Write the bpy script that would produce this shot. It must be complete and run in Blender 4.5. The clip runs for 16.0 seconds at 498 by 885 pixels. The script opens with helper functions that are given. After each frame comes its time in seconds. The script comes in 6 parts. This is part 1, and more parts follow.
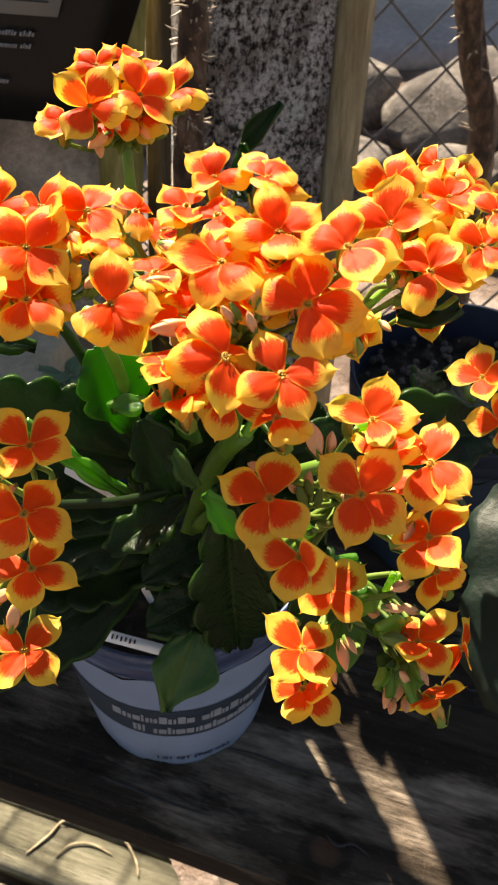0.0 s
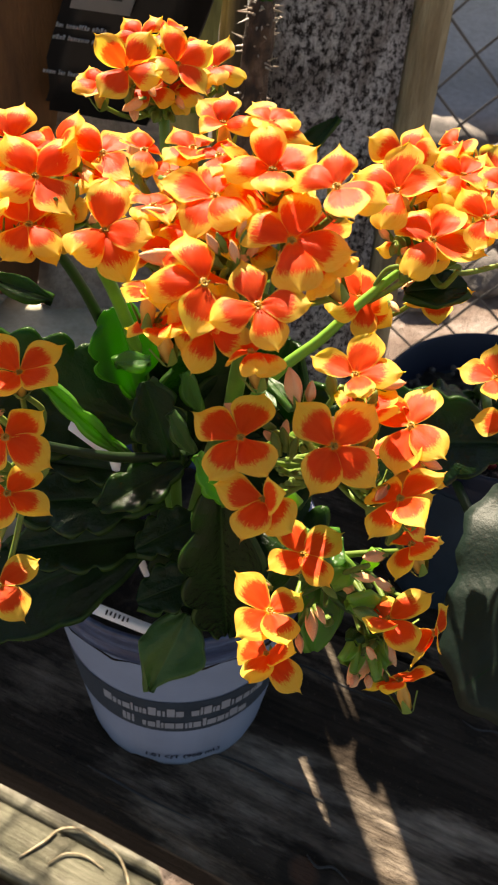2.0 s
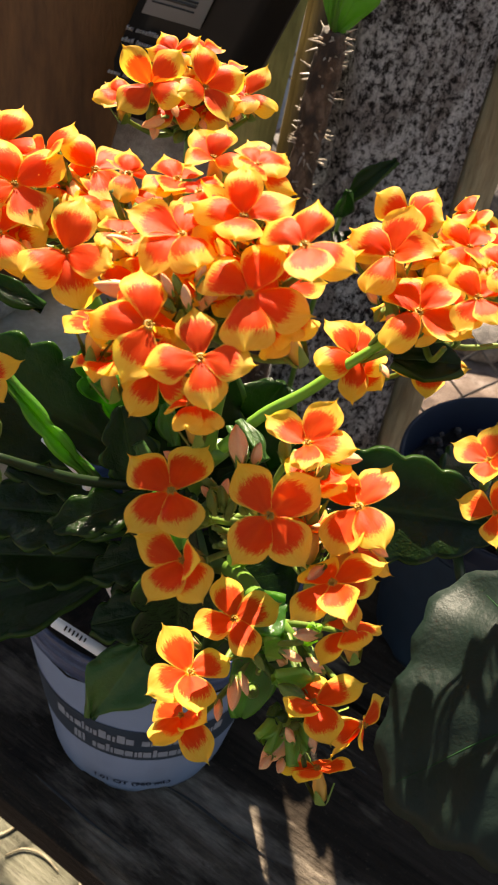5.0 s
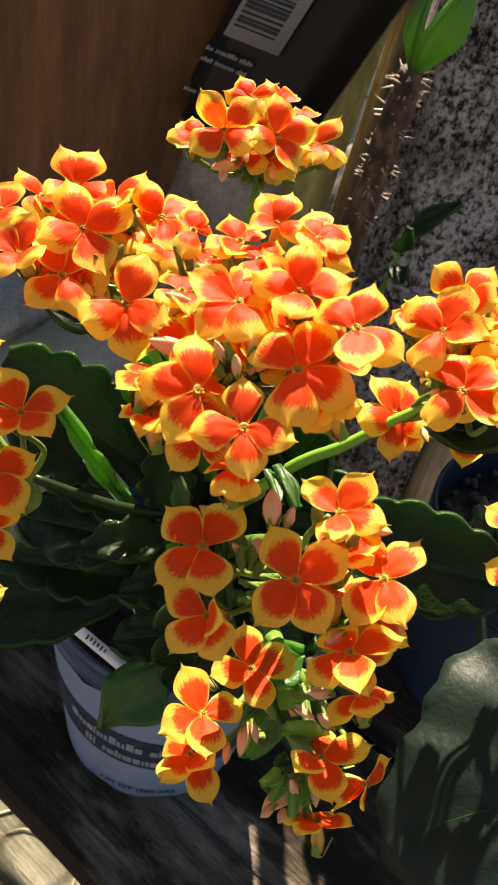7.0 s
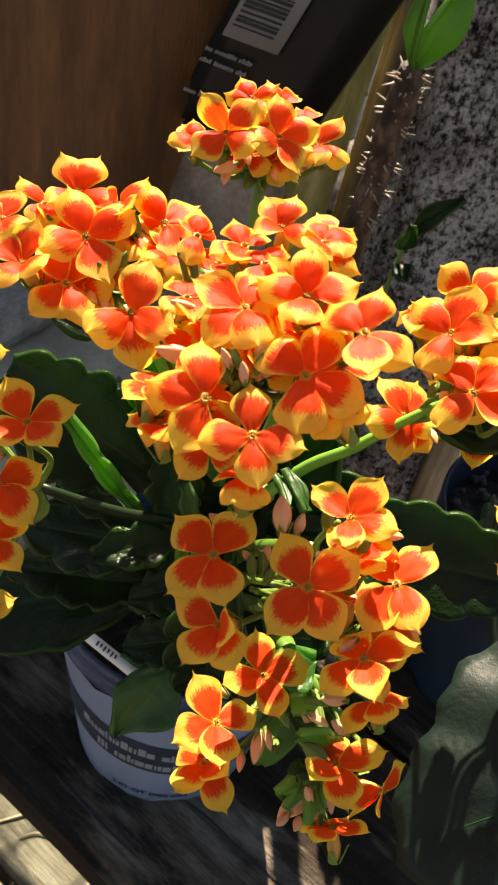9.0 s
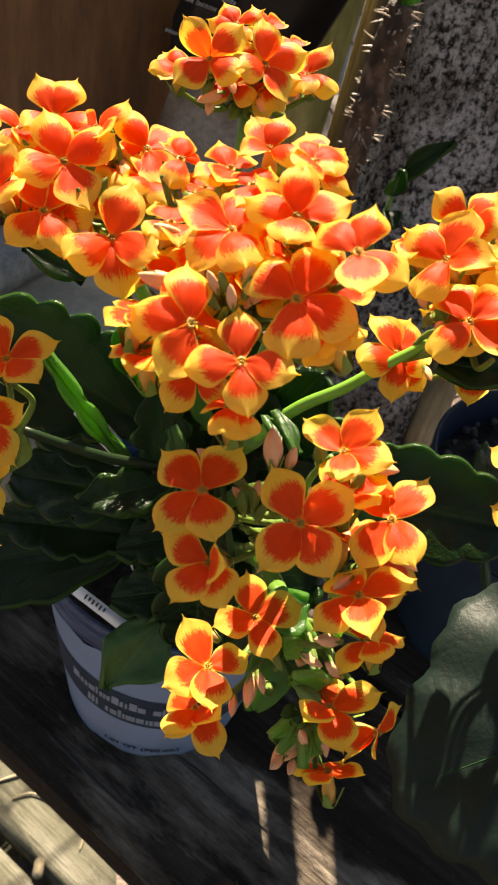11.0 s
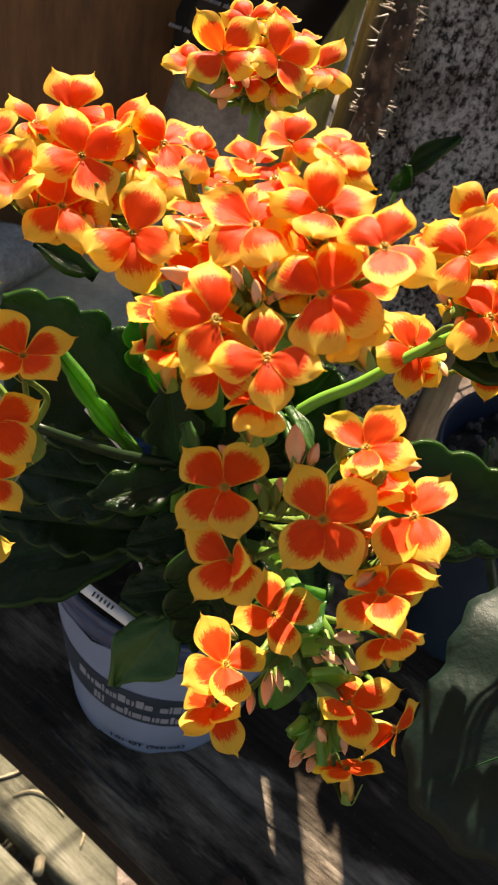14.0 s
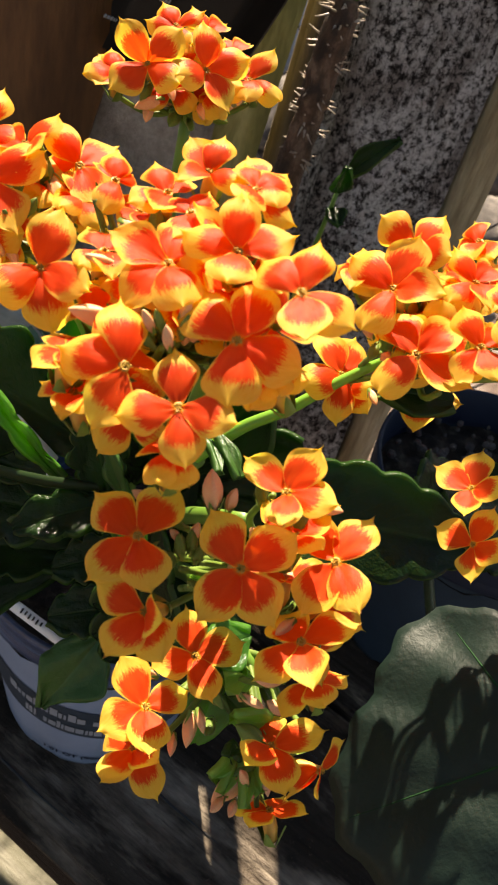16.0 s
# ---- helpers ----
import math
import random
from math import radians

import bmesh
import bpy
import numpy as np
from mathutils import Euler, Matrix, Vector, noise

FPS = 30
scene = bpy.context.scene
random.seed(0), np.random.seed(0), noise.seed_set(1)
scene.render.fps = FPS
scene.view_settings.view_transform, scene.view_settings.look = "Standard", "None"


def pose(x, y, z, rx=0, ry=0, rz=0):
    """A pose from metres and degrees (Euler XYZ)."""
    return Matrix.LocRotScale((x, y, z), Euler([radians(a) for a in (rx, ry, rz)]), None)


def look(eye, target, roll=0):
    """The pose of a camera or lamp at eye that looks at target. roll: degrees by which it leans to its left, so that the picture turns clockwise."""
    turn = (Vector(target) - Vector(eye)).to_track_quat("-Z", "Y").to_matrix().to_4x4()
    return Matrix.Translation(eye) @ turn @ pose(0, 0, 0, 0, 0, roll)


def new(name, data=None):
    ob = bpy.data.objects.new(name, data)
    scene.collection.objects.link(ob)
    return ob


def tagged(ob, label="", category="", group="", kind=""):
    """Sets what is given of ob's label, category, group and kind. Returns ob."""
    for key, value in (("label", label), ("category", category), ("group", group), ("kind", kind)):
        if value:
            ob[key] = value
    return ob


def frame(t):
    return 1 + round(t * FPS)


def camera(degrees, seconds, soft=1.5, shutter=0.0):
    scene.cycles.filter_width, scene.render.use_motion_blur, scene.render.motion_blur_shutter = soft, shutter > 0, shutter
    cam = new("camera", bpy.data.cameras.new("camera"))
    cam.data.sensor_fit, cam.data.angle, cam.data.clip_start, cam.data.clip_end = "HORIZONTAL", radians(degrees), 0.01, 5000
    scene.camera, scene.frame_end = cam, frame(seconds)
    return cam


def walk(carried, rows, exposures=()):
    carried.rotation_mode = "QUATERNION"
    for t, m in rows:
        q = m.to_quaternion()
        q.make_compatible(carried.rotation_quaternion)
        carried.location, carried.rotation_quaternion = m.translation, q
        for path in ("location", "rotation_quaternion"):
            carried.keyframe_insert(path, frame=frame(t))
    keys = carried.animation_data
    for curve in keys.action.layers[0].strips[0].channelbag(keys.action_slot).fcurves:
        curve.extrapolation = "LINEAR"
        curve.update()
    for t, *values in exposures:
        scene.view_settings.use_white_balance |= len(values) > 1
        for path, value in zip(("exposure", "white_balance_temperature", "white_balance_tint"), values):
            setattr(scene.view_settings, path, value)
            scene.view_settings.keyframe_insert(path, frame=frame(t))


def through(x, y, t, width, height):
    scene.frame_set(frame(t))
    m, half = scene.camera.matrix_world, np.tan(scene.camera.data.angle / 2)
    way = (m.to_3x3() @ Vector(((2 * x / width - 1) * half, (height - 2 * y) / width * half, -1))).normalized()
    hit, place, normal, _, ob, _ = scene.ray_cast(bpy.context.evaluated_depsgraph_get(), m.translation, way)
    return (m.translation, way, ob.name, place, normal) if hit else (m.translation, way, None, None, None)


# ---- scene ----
cam = camera(30.5, 16.0, soft=2.0)
cam.data.dof.use_dof, cam.data.dof.focus_distance, cam.data.dof.aperture_fstop = True, 0.24, 75.0
PATH = [
    (0, (-0.03164, -0.24574, 0.42555), (0.00298, -0.10928, 0.28508), 2.39),
    (0.5, (-0.01867, -0.25249, 0.41905), (0.00147, -0.11227, 0.27947), 2.67),
    (1, (-0.01588, -0.25533, 0.41131), (0.00369, -0.11286, 0.27403), 4.89),
    (1.5, (-0.02416, -0.26057, 0.40946), (-0.00393, -0.11623, 0.27429), 4.95),
    (2, (-0.01591, -0.26411, 0.40970), (0.00661, -0.11814, 0.27672), 4.73),
    (2.5, (-0.01791, -0.26671, 0.40946), (0.00543, -0.11923, 0.27834), 4.74),
    (3, (-0.02209, -0.26656, 0.41153), (0.00110, -0.11761, 0.28210), 4.82),
    (3.5, (-0.01785, -0.26396, 0.41257), (0.00524, -0.11384, 0.28452), 5.36),
    (3.7, (-0.01273, -0.26216, 0.40736), (0.00993, -0.11194, 0.27934), 5.69),
    (5.8, (0.00988, -0.24665, 0.41602), (0.01479, -0.09954, 0.28061), 13.85),
    (6, (0.00947, -0.24789, 0.41765), (0.01404, -0.10087, 0.28213), 14.21),
    (6.5, (0.00802, -0.24864, 0.42091), (0.01172, -0.10101, 0.28603), 14.70),
    (7, (0.00474, -0.24434, 0.42346), (0.00768, -0.09677, 0.28850), 14.81),
    (7.5, (0.00259, -0.24478, 0.42178), (0.00457, -0.09736, 0.28664), 14.59),
    (8, (0.00181, -0.24400, 0.42272), (0.00402, -0.09664, 0.28752), 14.29),
    (8.5, (0.00233, -0.24340, 0.42394), (0.00419, -0.09616, 0.28860), 13.92),
    (9, (0.00369, -0.24199, 0.42354), (0.00564, -0.09493, 0.28801), 13.47),
    (9.2, (0.00567, -0.24039, 0.42233), (0.00770, -0.09337, 0.28676), 13.34),
    (11.5, (0.00433, -0.24241, 0.41345), (0.01129, -0.10051, 0.27268), 14.17),
    (12, (0.00292, -0.24450, 0.41565), (0.01026, -0.10236, 0.27515), 14.20),
    (12.5, (0.00079, -0.24507, 0.41732), (0.00839, -0.10262, 0.27715), 14.21),
    (13, (-0.00154, -0.24323, 0.41394), (0.00602, -0.10103, 0.27351), 14.14),
    (13.5, (-0.00032, -0.24195, 0.41305), (0.00755, -0.09980, 0.27259), 14.28),
    (14, (-0.00032, -0.24125, 0.41224), (0.00741, -0.09916, 0.27170), 14.30),
    (14.5, (-0.00127, -0.24166, 0.41323), (0.00684, -0.09980, 0.27249), 14.29),
    (15, (0.00576, -0.23791, 0.40842), (0.01947, -0.09525, 0.26892), 16.00),
    (15.5, (0.00473, -0.22873, 0.41821), (0.02300, -0.08758, 0.27771), 17.52),
    (16, (0.00390, -0.22721, 0.41679), (0.02288, -0.08714, 0.27530), 17.72),
]
walk(cam, [(t, look(eye, target, roll)) for t, eye, target, roll in PATH], [(0.0, 1.46, 7900, 11), (9.0, 1.42, 7900, 11), (16.0, 1.33, 7900, 11)])

# ---- light ----
SUN_AZ, SUN_EL = 7.6, 45.0        # degrees left of straight ahead, and above the horizon
world = bpy.data.worlds.new("world")
scene.world = world
world.use_nodes = True
wn = world.node_tree.nodes
sky = wn.new("ShaderNodeTexSky")
sky.sky_type, sky.sun_disc = "NISHITA", False
sky.sun_elevation, sky.sun_rotation = radians(SUN_EL), radians(-SUN_AZ)
world.node_tree.links.new(sky.outputs[0], wn["Background"].inputs[0])
wn["Background"].inputs[1].default_value = 0.064
sun = new("sun", bpy.data.lights.new("sun", "SUN"))
sun.data.energy, sun.data.angle, sun.data.color = 7.4, radians(0.53), (1.0, 0.93, 0.82)
SUN_WAY = Vector((-math.sin(radians(SUN_AZ)) * math.cos(radians(SUN_EL)), math.cos(radians(SUN_AZ)) * math.cos(radians(SUN_EL)), math.sin(radians(SUN_EL))))
sun.matrix_world = look(SUN_WAY * 5, (0, 0, 0))


# ---- materials ----
class Mat:
    """A node material in the making: colour ramps over noise, bump, translucency."""

    def __init__(self, name, rough=0.6, spec=0.4):
        self.m = bpy.data.materials.new(name)
        self.m.use_nodes = True
        self.t = self.m.node_tree
        self.b = self.t.nodes["Principled BSDF"]
        self.b.inputs["Roughness"].default_value = rough
        self.b.inputs["Specular IOR Level"].default_value = spec
        self.out = self.t.nodes["Material Output"]
        self.co = self.t.nodes.new("ShaderNodeTexCoord")

    def node(self, kind, **values):
        n = self.t.nodes.new(kind)
        for k, v in values.items():
            if k in n.inputs:
                n.inputs[k].default_value = v
        return n

    def link(self, a, b):
        self.t.links.new(a, b)

    def noise(self, scale, detail=4.0, rough=0.55, stretch=(1, 1, 1), space="Object", turn=0.0):
        mp = self.node("ShaderNodeMapping")
        mp.vector_type = "TEXTURE"
        mp.inputs["Scale"].default_value = tuple(1 / k for k in stretch)
        mp.inputs["Rotation"].default_value = (0, 0, turn)
        self.link(self.co.outputs[space], mp.inputs["Vector"])
        n = self.node("ShaderNodeTexNoise", Scale=scale, Detail=detail, Roughness=rough)
        self.link(mp.outputs[0], n.inputs["Vector"])
        return n.outputs["Fac"]

    def ramp(self, fac, stops):
        r = self.node("ShaderNodeValToRGB")
        e = r.color_ramp.elements
        while len(e) < len(stops):
            e.new(0.5)
        for k, (p, c) in zip(e, stops):
            k.position, k.color = p, (*c, 1) if len(c) == 3 else c
        self.link(fac, r.inputs[0])
        return r.outputs[0]

    def mix(self, fac, a, b, how="MIX"):
        n = self.t.nodes.new("ShaderNodeMix")
        n.data_type, n.blend_type = "RGBA", how
        for sock, v in ((n.inputs[0], fac), (n.inputs[6], a), (n.inputs[7], b)):
            if isinstance(v, bpy.types.NodeSocket):
                self.link(v, sock)
            else:
                sock.default_value = v if not isinstance(v, tuple) else (*v, 1)
        return n.outputs[2]

    def math(self, op, a, b=0.0, c=0.0):
        n = self.t.nodes.new("ShaderNodeMath")
        n.operation = op
        for sock, v in zip(n.inputs, (a, b, c)):
            if isinstance(v, bpy.types.NodeSocket):
                self.link(v, sock)
            else:
                sock.default_value = v
        return n.outputs[0]

    def bump(self, fac, strength, distance):
        n = self.node("ShaderNodeBump", Strength=strength, Distance=distance)
        self.link(fac, n.inputs["Height"])
        self.link(n.outputs[0], self.b.inputs["Normal"])
        return n.outputs[0]

    def done(self, colour, thin=0.0, through=None):
        self.link(colour, self.b.inputs["Base Color"])
        if thin:
            tr = self.t.nodes.new("ShaderNodeBsdfTranslucent")
            self.link(through or colour, tr.inputs[0])
            mx = self.node("ShaderNodeMixShader", Fac=thin)
            self.link(self.b.outputs[0], mx.inputs[1])
            self.link(tr.outputs[0], mx.inputs[2])
            self.link(mx.outputs[0], self.out.inputs[0])
        return self.m


def speckled(name, stops, scale, rough=0.7, stretch=(1, 1, 1), fine=6.0, relief=0.4, depth=0.001, turn=0.0, dirt=(0.5, 0.5, 0.5), stain=0.0):
    """Two scales of noise: a coarse one picks the colour, a fine one darkens and roughens it."""
    a = Mat(name, rough)
    big = a.noise(scale, 5, 0.6, stretch, turn=turn)
    small = a.noise(scale * fine, 6, 0.7, stretch, turn=turn)
    col = a.ramp(big, [(0.5 + 0.5 * (p - 0.5), c) for p, c in stops])
    col = a.mix(a.ramp(small, [(0.35, (0.6, 0.6, 0.6)), (0.65, (0, 0, 0))]), col, a.mix(1.0, col, dirt, "MULTIPLY"))
    if stain:
        patch = a.ramp(a.noise(scale * 0.45, 6, 0.65), [(0.38, (1, 1, 1)), (0.56, (0, 0, 0))])
        col = a.mix(a.math("MULTIPLY", patch, stain), col, a.mix(1.0, col, (0.22, 0.19, 0.17), "MULTIPLY"))
    a.bump(small, relief, depth)
    return a.done(col)


def plain(name, col, rough=0.5, spec=0.4, vary=0.12, scale=60.0):
    a = Mat(name, rough, spec)
    n = a.noise(scale, 4)
    lo = tuple(c * (1 - vary) for c in col)
    hi = tuple(min(1, c * (1 + vary)) for c in col)
    a.bump(a.noise(scale * 12, 3), 0.08, 0.0005)
    return a.done(a.ramp(n, [(0.3, lo), (0.7, hi)]))


def petal_material():
    """Red heart, wispy yellow margin broadening to the tip, yellow throat; thin enough for the sun to shine through."""
    a = Mat("petal", 0.46, 0.16)
    sep = a.t.nodes.new("ShaderNodeSeparateXYZ")
    a.link(a.co.outputs["UV"], sep.inputs[0])
    info = a.t.nodes.new("ShaderNodeObjectInfo")
    u, v = sep.outputs[0], sep.outputs[1]
    side = a.math("ABSOLUTE", a.math("MULTIPLY_ADD", v, 2.0, -1.0))
    shift = a.node("ShaderNodeVectorMath")
    shift.operation = "ADD"
    a.link(a.co.outputs["UV"], shift.inputs[0])
    off = a.node("ShaderNodeCombineXYZ")
    a.link(a.math("MULTIPLY", info.outputs["Random"], 37.0), off.inputs[2])
    a.link(off.outputs[0], shift.inputs[1])

    def streak(scale, sx, sy):
        mp = a.node("ShaderNodeMapping")
        mp.inputs["Scale"].default_value = (sx, sy, 1)
        a.link(shift.outputs[0], mp.inputs[0])
        n = a.node("ShaderNodeTexNoise", Scale=scale, Detail=3.0, Roughness=0.6)
        a.link(mp.outputs[0], n.inputs["Vector"])
        return n.outputs["Fac"]

    wisp = streak(9.0, 0.35, 2.4)
    fine = streak(16.0, 0.45, 2.6)
    hair = streak(44.0, 0.34, 2.0)
    edge = a.math("ADD", a.math("MULTIPLY", a.math("POWER", u, 2.5), 0.98), a.math("MULTIPLY", a.math("POWER", side, 3.2), 0.47))
    edge = a.math("ADD", edge, a.math("MULTIPLY_ADD", wisp, 0.24, -0.12))
    edge = a.math("ADD", edge, a.math("MULTIPLY_ADD", fine, 0.36, -0.18))
    edge = a.math("ADD", edge, a.math("MULTIPLY_ADD", hair, 0.46, -0.23))
    edge = a.math("ADD", edge, a.math("MULTIPLY_ADD", info.outputs["Random"], 0.14, -0.07))
    margin = a.ramp(edge, [(0.32, (0, 0, 0)), (0.46, (1, 1, 1))])
    throat = a.ramp(u, [(0.02, (1, 1, 1)), (0.08, (0, 0, 0))])
    red = a.mix(a.ramp(streak(4.0, 0.6, 1.5), [(0.35, (0, 0, 0)), (0.7, (1, 1, 1))]), (0.72, 0.048, 0.011), (0.82, 0.095, 0.019))
    yellow = a.mix(a.ramp(fine, [(0.35, (0, 0, 0)), (0.65, (1, 1, 1))]), (0.80, 0.44, 0.055), (0.88, 0.60, 0.12))
    col = a.mix(margin, red, yellow)
    col = a.mix(throat, col, (0.82, 0.42, 0.03))
    specks = a.ramp(a.noise(900.0, 2, 0.6), [(0.70, (0, 0, 0)), (0.76, (1, 1, 1))])
    col = a.mix(a.math("MULTIPLY", specks, 0.35), col, a.mix(1.0, col, (0.55, 0.5, 0.5), "MULTIPLY"))
    glow = a.mix(margin, (0.92, 0.100, 0.011), (0.95, 0.74, 0.070))
    a.bump(a.math("ADD", fine, a.math("MULTIPLY", wisp, 0.8)), 0.22, 0.0006)
    return a.done(col, 0.56, glow)


def leaf_material(name, dark, light, vein, rough=0.33, thin=0.3, veins=9.0, glow=(0.12, 0.42, 0.02), relief=0.35, spec=0.30):
    a = Mat(name, rough, spec)
    sep = a.t.nodes.new("ShaderNodeSeparateXYZ")
    a.link(a.co.outputs["UV"], sep.inputs[0])
    u, v = sep.outputs[0], sep.outputs[1]
    side = a.math("ABSOLUTE", a.math("MULTIPLY_ADD", v, 2.0, -1.0))
    mid = a.ramp(side, [(0.02, (1, 1, 1)), (0.07, (0, 0, 0))])
    ribs = a.math("FRACT", a.math("MULTIPLY", a.math("SUBTRACT", u, a.math("MULTIPLY", side, 0.28)), veins))
    ribs = a.ramp(a.math("ABSOLUTE", a.math("SUBTRACT", ribs, 0.5)), [(0.0, (1, 1, 1)), (0.07, (0, 0, 0))])
    lines = a.math("MAXIMUM", a.math("MULTIPLY", mid, 0.6), a.math("MULTIPLY", ribs, 0.14))
    blot = a.noise(70.0, 5, 0.6)
    col = a.mix(a.ramp(blot, [(0.35, (0, 0, 0)), (0.7, (1, 1, 1))]), dark, light)
    col = a.mix(a.math("MULTIPLY", lines, 0.4), col, vein)
    rim = a.ramp(side, [(0.955, (0, 0, 0)), (0.985, (1, 1, 1))])
    col = a.mix(a.math("MULTIPLY", rim, 0.28), col, vein)
    dust = a.ramp(a.noise(420.0, 4, 0.7), [(0.62, (0, 0, 0)), (0.75, (1, 1, 1))])
    col = a.mix(a.math("MULTIPLY", dust, 0.10), col, (0.05, 0.065, 0.040))
    a.bump(a.math("ADD", a.math("ADD", a.noise(75.0, 3), a.math("MULTIPLY", a.noise(330.0, 4, 0.65), 0.55)), a.math("MULTIPLY", lines, -0.25)), relief, 0.003)
    return a.done(col, thin, a.mix(a.math("MULTIPLY", rim, 0.5), glow, (0.40, 0.80, 0.06)))


M_PETAL = petal_material()
# Near-black base: the shade among the leaves is put into this green.
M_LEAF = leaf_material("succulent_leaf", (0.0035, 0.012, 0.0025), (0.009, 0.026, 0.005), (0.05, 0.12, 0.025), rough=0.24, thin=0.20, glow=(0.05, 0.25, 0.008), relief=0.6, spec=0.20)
# Lit and bright copies of the succulent leaf: sunlight is put into their green.
M_LEAF_LIT = leaf_material("sun_through_leaf", (0.010, 0.042, 0.006), (0.020, 0.070, 0.010), (0.06, 0.17, 0.03), rough=0.30, thin=0.45, glow=(0.10, 0.44, 0.012), relief=0.45, spec=0.2)
M_LEAF_BRIGHT = leaf_material("sunlit_leaf", (0.030, 0.105, 0.014), (0.055, 0.16, 0.022), (0.12, 0.26, 0.06), rough=0.25, thin=0.42, glow=(0.18, 0.55, 0.025), relief=0.5, spec=0.45)
M_LEAF_BLUE = leaf_material("broad_leaf", (0.0035, 0.010, 0.0075), (0.007, 0.017, 0.0125), (0.02, 0.06, 0.03), rough=0.52, relief=0.22, thin=0.05, veins=0.0, spec=0.22)
M_BRACT = leaf_material("pale_bract", (0.17, 0.36, 0.05), (0.30, 0.48, 0.10), (0.40, 0.52, 0.20), thin=0.5, glow=(0.40, 0.72, 0.08), veins=0.0)
# Middle copy of the same leaf, between its lit and near-black greens.
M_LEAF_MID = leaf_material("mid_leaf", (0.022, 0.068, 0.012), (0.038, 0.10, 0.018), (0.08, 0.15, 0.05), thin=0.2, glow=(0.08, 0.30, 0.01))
M_WEED = leaf_material("weed_leaf", (0.10, 0.17, 0.10), (0.18, 0.26, 0.17), (0.2, 0.3, 0.2), rough=0.6, thin=0.2, glow=(0.16, 0.34, 0.10))
# One stem green in lit, plain and two shaded copies; light sits in colour.
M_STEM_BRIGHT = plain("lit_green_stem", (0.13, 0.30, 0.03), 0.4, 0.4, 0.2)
M_STEM_DARK = plain("shaded_green_stem", (0.016, 0.040, 0.009), 0.42, 0.4, 0.25)
M_STEM_SHADE = plain("deep_shade_stem", (0.008, 0.020, 0.005), 0.42, 0.3, 0.25)
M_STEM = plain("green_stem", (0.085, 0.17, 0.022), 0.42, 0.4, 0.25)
M_CALYX = plain("green_calyx", (0.11, 0.17, 0.03), 0.5, 0.3, 0.35, 200)
M_BUD = speckled("pink_bud", [(0.3, (0.76, 0.27, 0.13)), (0.5, (0.80, 0.40, 0.19)), (0.75, (0.78, 0.56, 0.28))], 120, 0.5, relief=0.1)
M_ANTHER = plain("yellow_anther", (0.34, 0.20, 0.02), 0.7)
M_SOIL = speckled("potting_soil", [(0.3, (0.012, 0.009, 0.007)), (0.6, (0.035, 0.026, 0.018)), (0.8, (0.09, 0.075, 0.055))], 90, 0.95, relief=0.9, depth=0.004)
BENCH_TURN = radians(-31.0)       # the bench's long way, turned from x


def bench_wood():
    """Old dark board: long grain and cracks, charcoal stains, worn pale brown patches, and knots."""
    a = Mat("weathered_dark_wood", 0.85, 0.12)
    grain = a.noise(34.0, 8, 0.7, (0.07, 1, 1), turn=BENCH_TURN)
    fine = a.noise(260.0, 5, 0.7, (0.06, 1, 1), turn=BENCH_TURN)
    fleck = a.noise(330.0, 5, 0.75)
    big = a.noise(15.0, 6, 0.68, (0.32, 1, 1), turn=BENCH_TURN)
    mid = a.noise(38.0, 6, 0.7, (0.5, 1, 1), turn=BENCH_TURN)
    col = a.ramp(grain, [(0.28, (0.058, 0.042, 0.031)), (0.48, (0.175, 0.138, 0.106)), (0.66, (0.40, 0.335, 0.27))])
    col = a.mix(a.math("MULTIPLY", a.ramp(fine, [(0.32, (1, 1, 1)), (0.46, (0, 0, 0))]), 0.6), col, (0.022, 0.016, 0.012))
    col = a.mix(a.math("MULTIPLY", a.ramp(big, [(0.50, (1, 1, 1)), (0.62, (0, 0, 0))]), 0.92), col, a.mix(1.0, col, (0.09, 0.078, 0.07), "MULTIPLY"))
    col = a.mix(a.math("MULTIPLY", a.ramp(mid, [(0.34, (1, 1, 1)), (0.45, (0, 0, 0))]), 0.8), col, (0.014, 0.011, 0.009))
    col = a.mix(a.math("MULTIPLY", a.ramp(fleck, [(0.60, (0, 0, 0)), (0.70, (1, 1, 1))]), 0.25), col, (0.25, 0.19, 0.14))
    for kx, ky, size in ((0.050, -0.097, 0.014), (-0.128, -0.020, 0.012), (-0.21, 0.12, 0.015), (0.24, -0.11, 0.013)):
        d = a.node("ShaderNodeVectorMath")
        d.operation = "DISTANCE"
        d.inputs[1].default_value = (kx, ky, 0.0)
        a.link(a.co.outputs["Object"], d.inputs[0])
        far = a.math("ADD", a.math("DIVIDE", d.outputs["Value"], size), a.math("MULTIPLY_ADD", mid, 1.1, -0.55))
        ring = a.ramp(far, [(0.25, (0.0, 0.0, 0.0)), (0.55, (1, 1, 1)), (0.80, (1, 1, 1)), (1.15, (0, 0, 0))])
        col = a.mix(a.math("MULTIPLY", ring, 0.6), col, (0.012, 0.009, 0.007))
        heart = a.ramp(far, [(0.30, (1, 1, 1)), (0.55, (0, 0, 0))])
        col = a.mix(a.math("MULTIPLY", heart, 0.7), col, (0.085, 0.040, 0.024))
    a.bump(a.math("ADD", a.math("ADD", grain, fine), a.math("MULTIPLY", fleck, 0.5)), 0.9, 0.0035)
    return a.done(col)


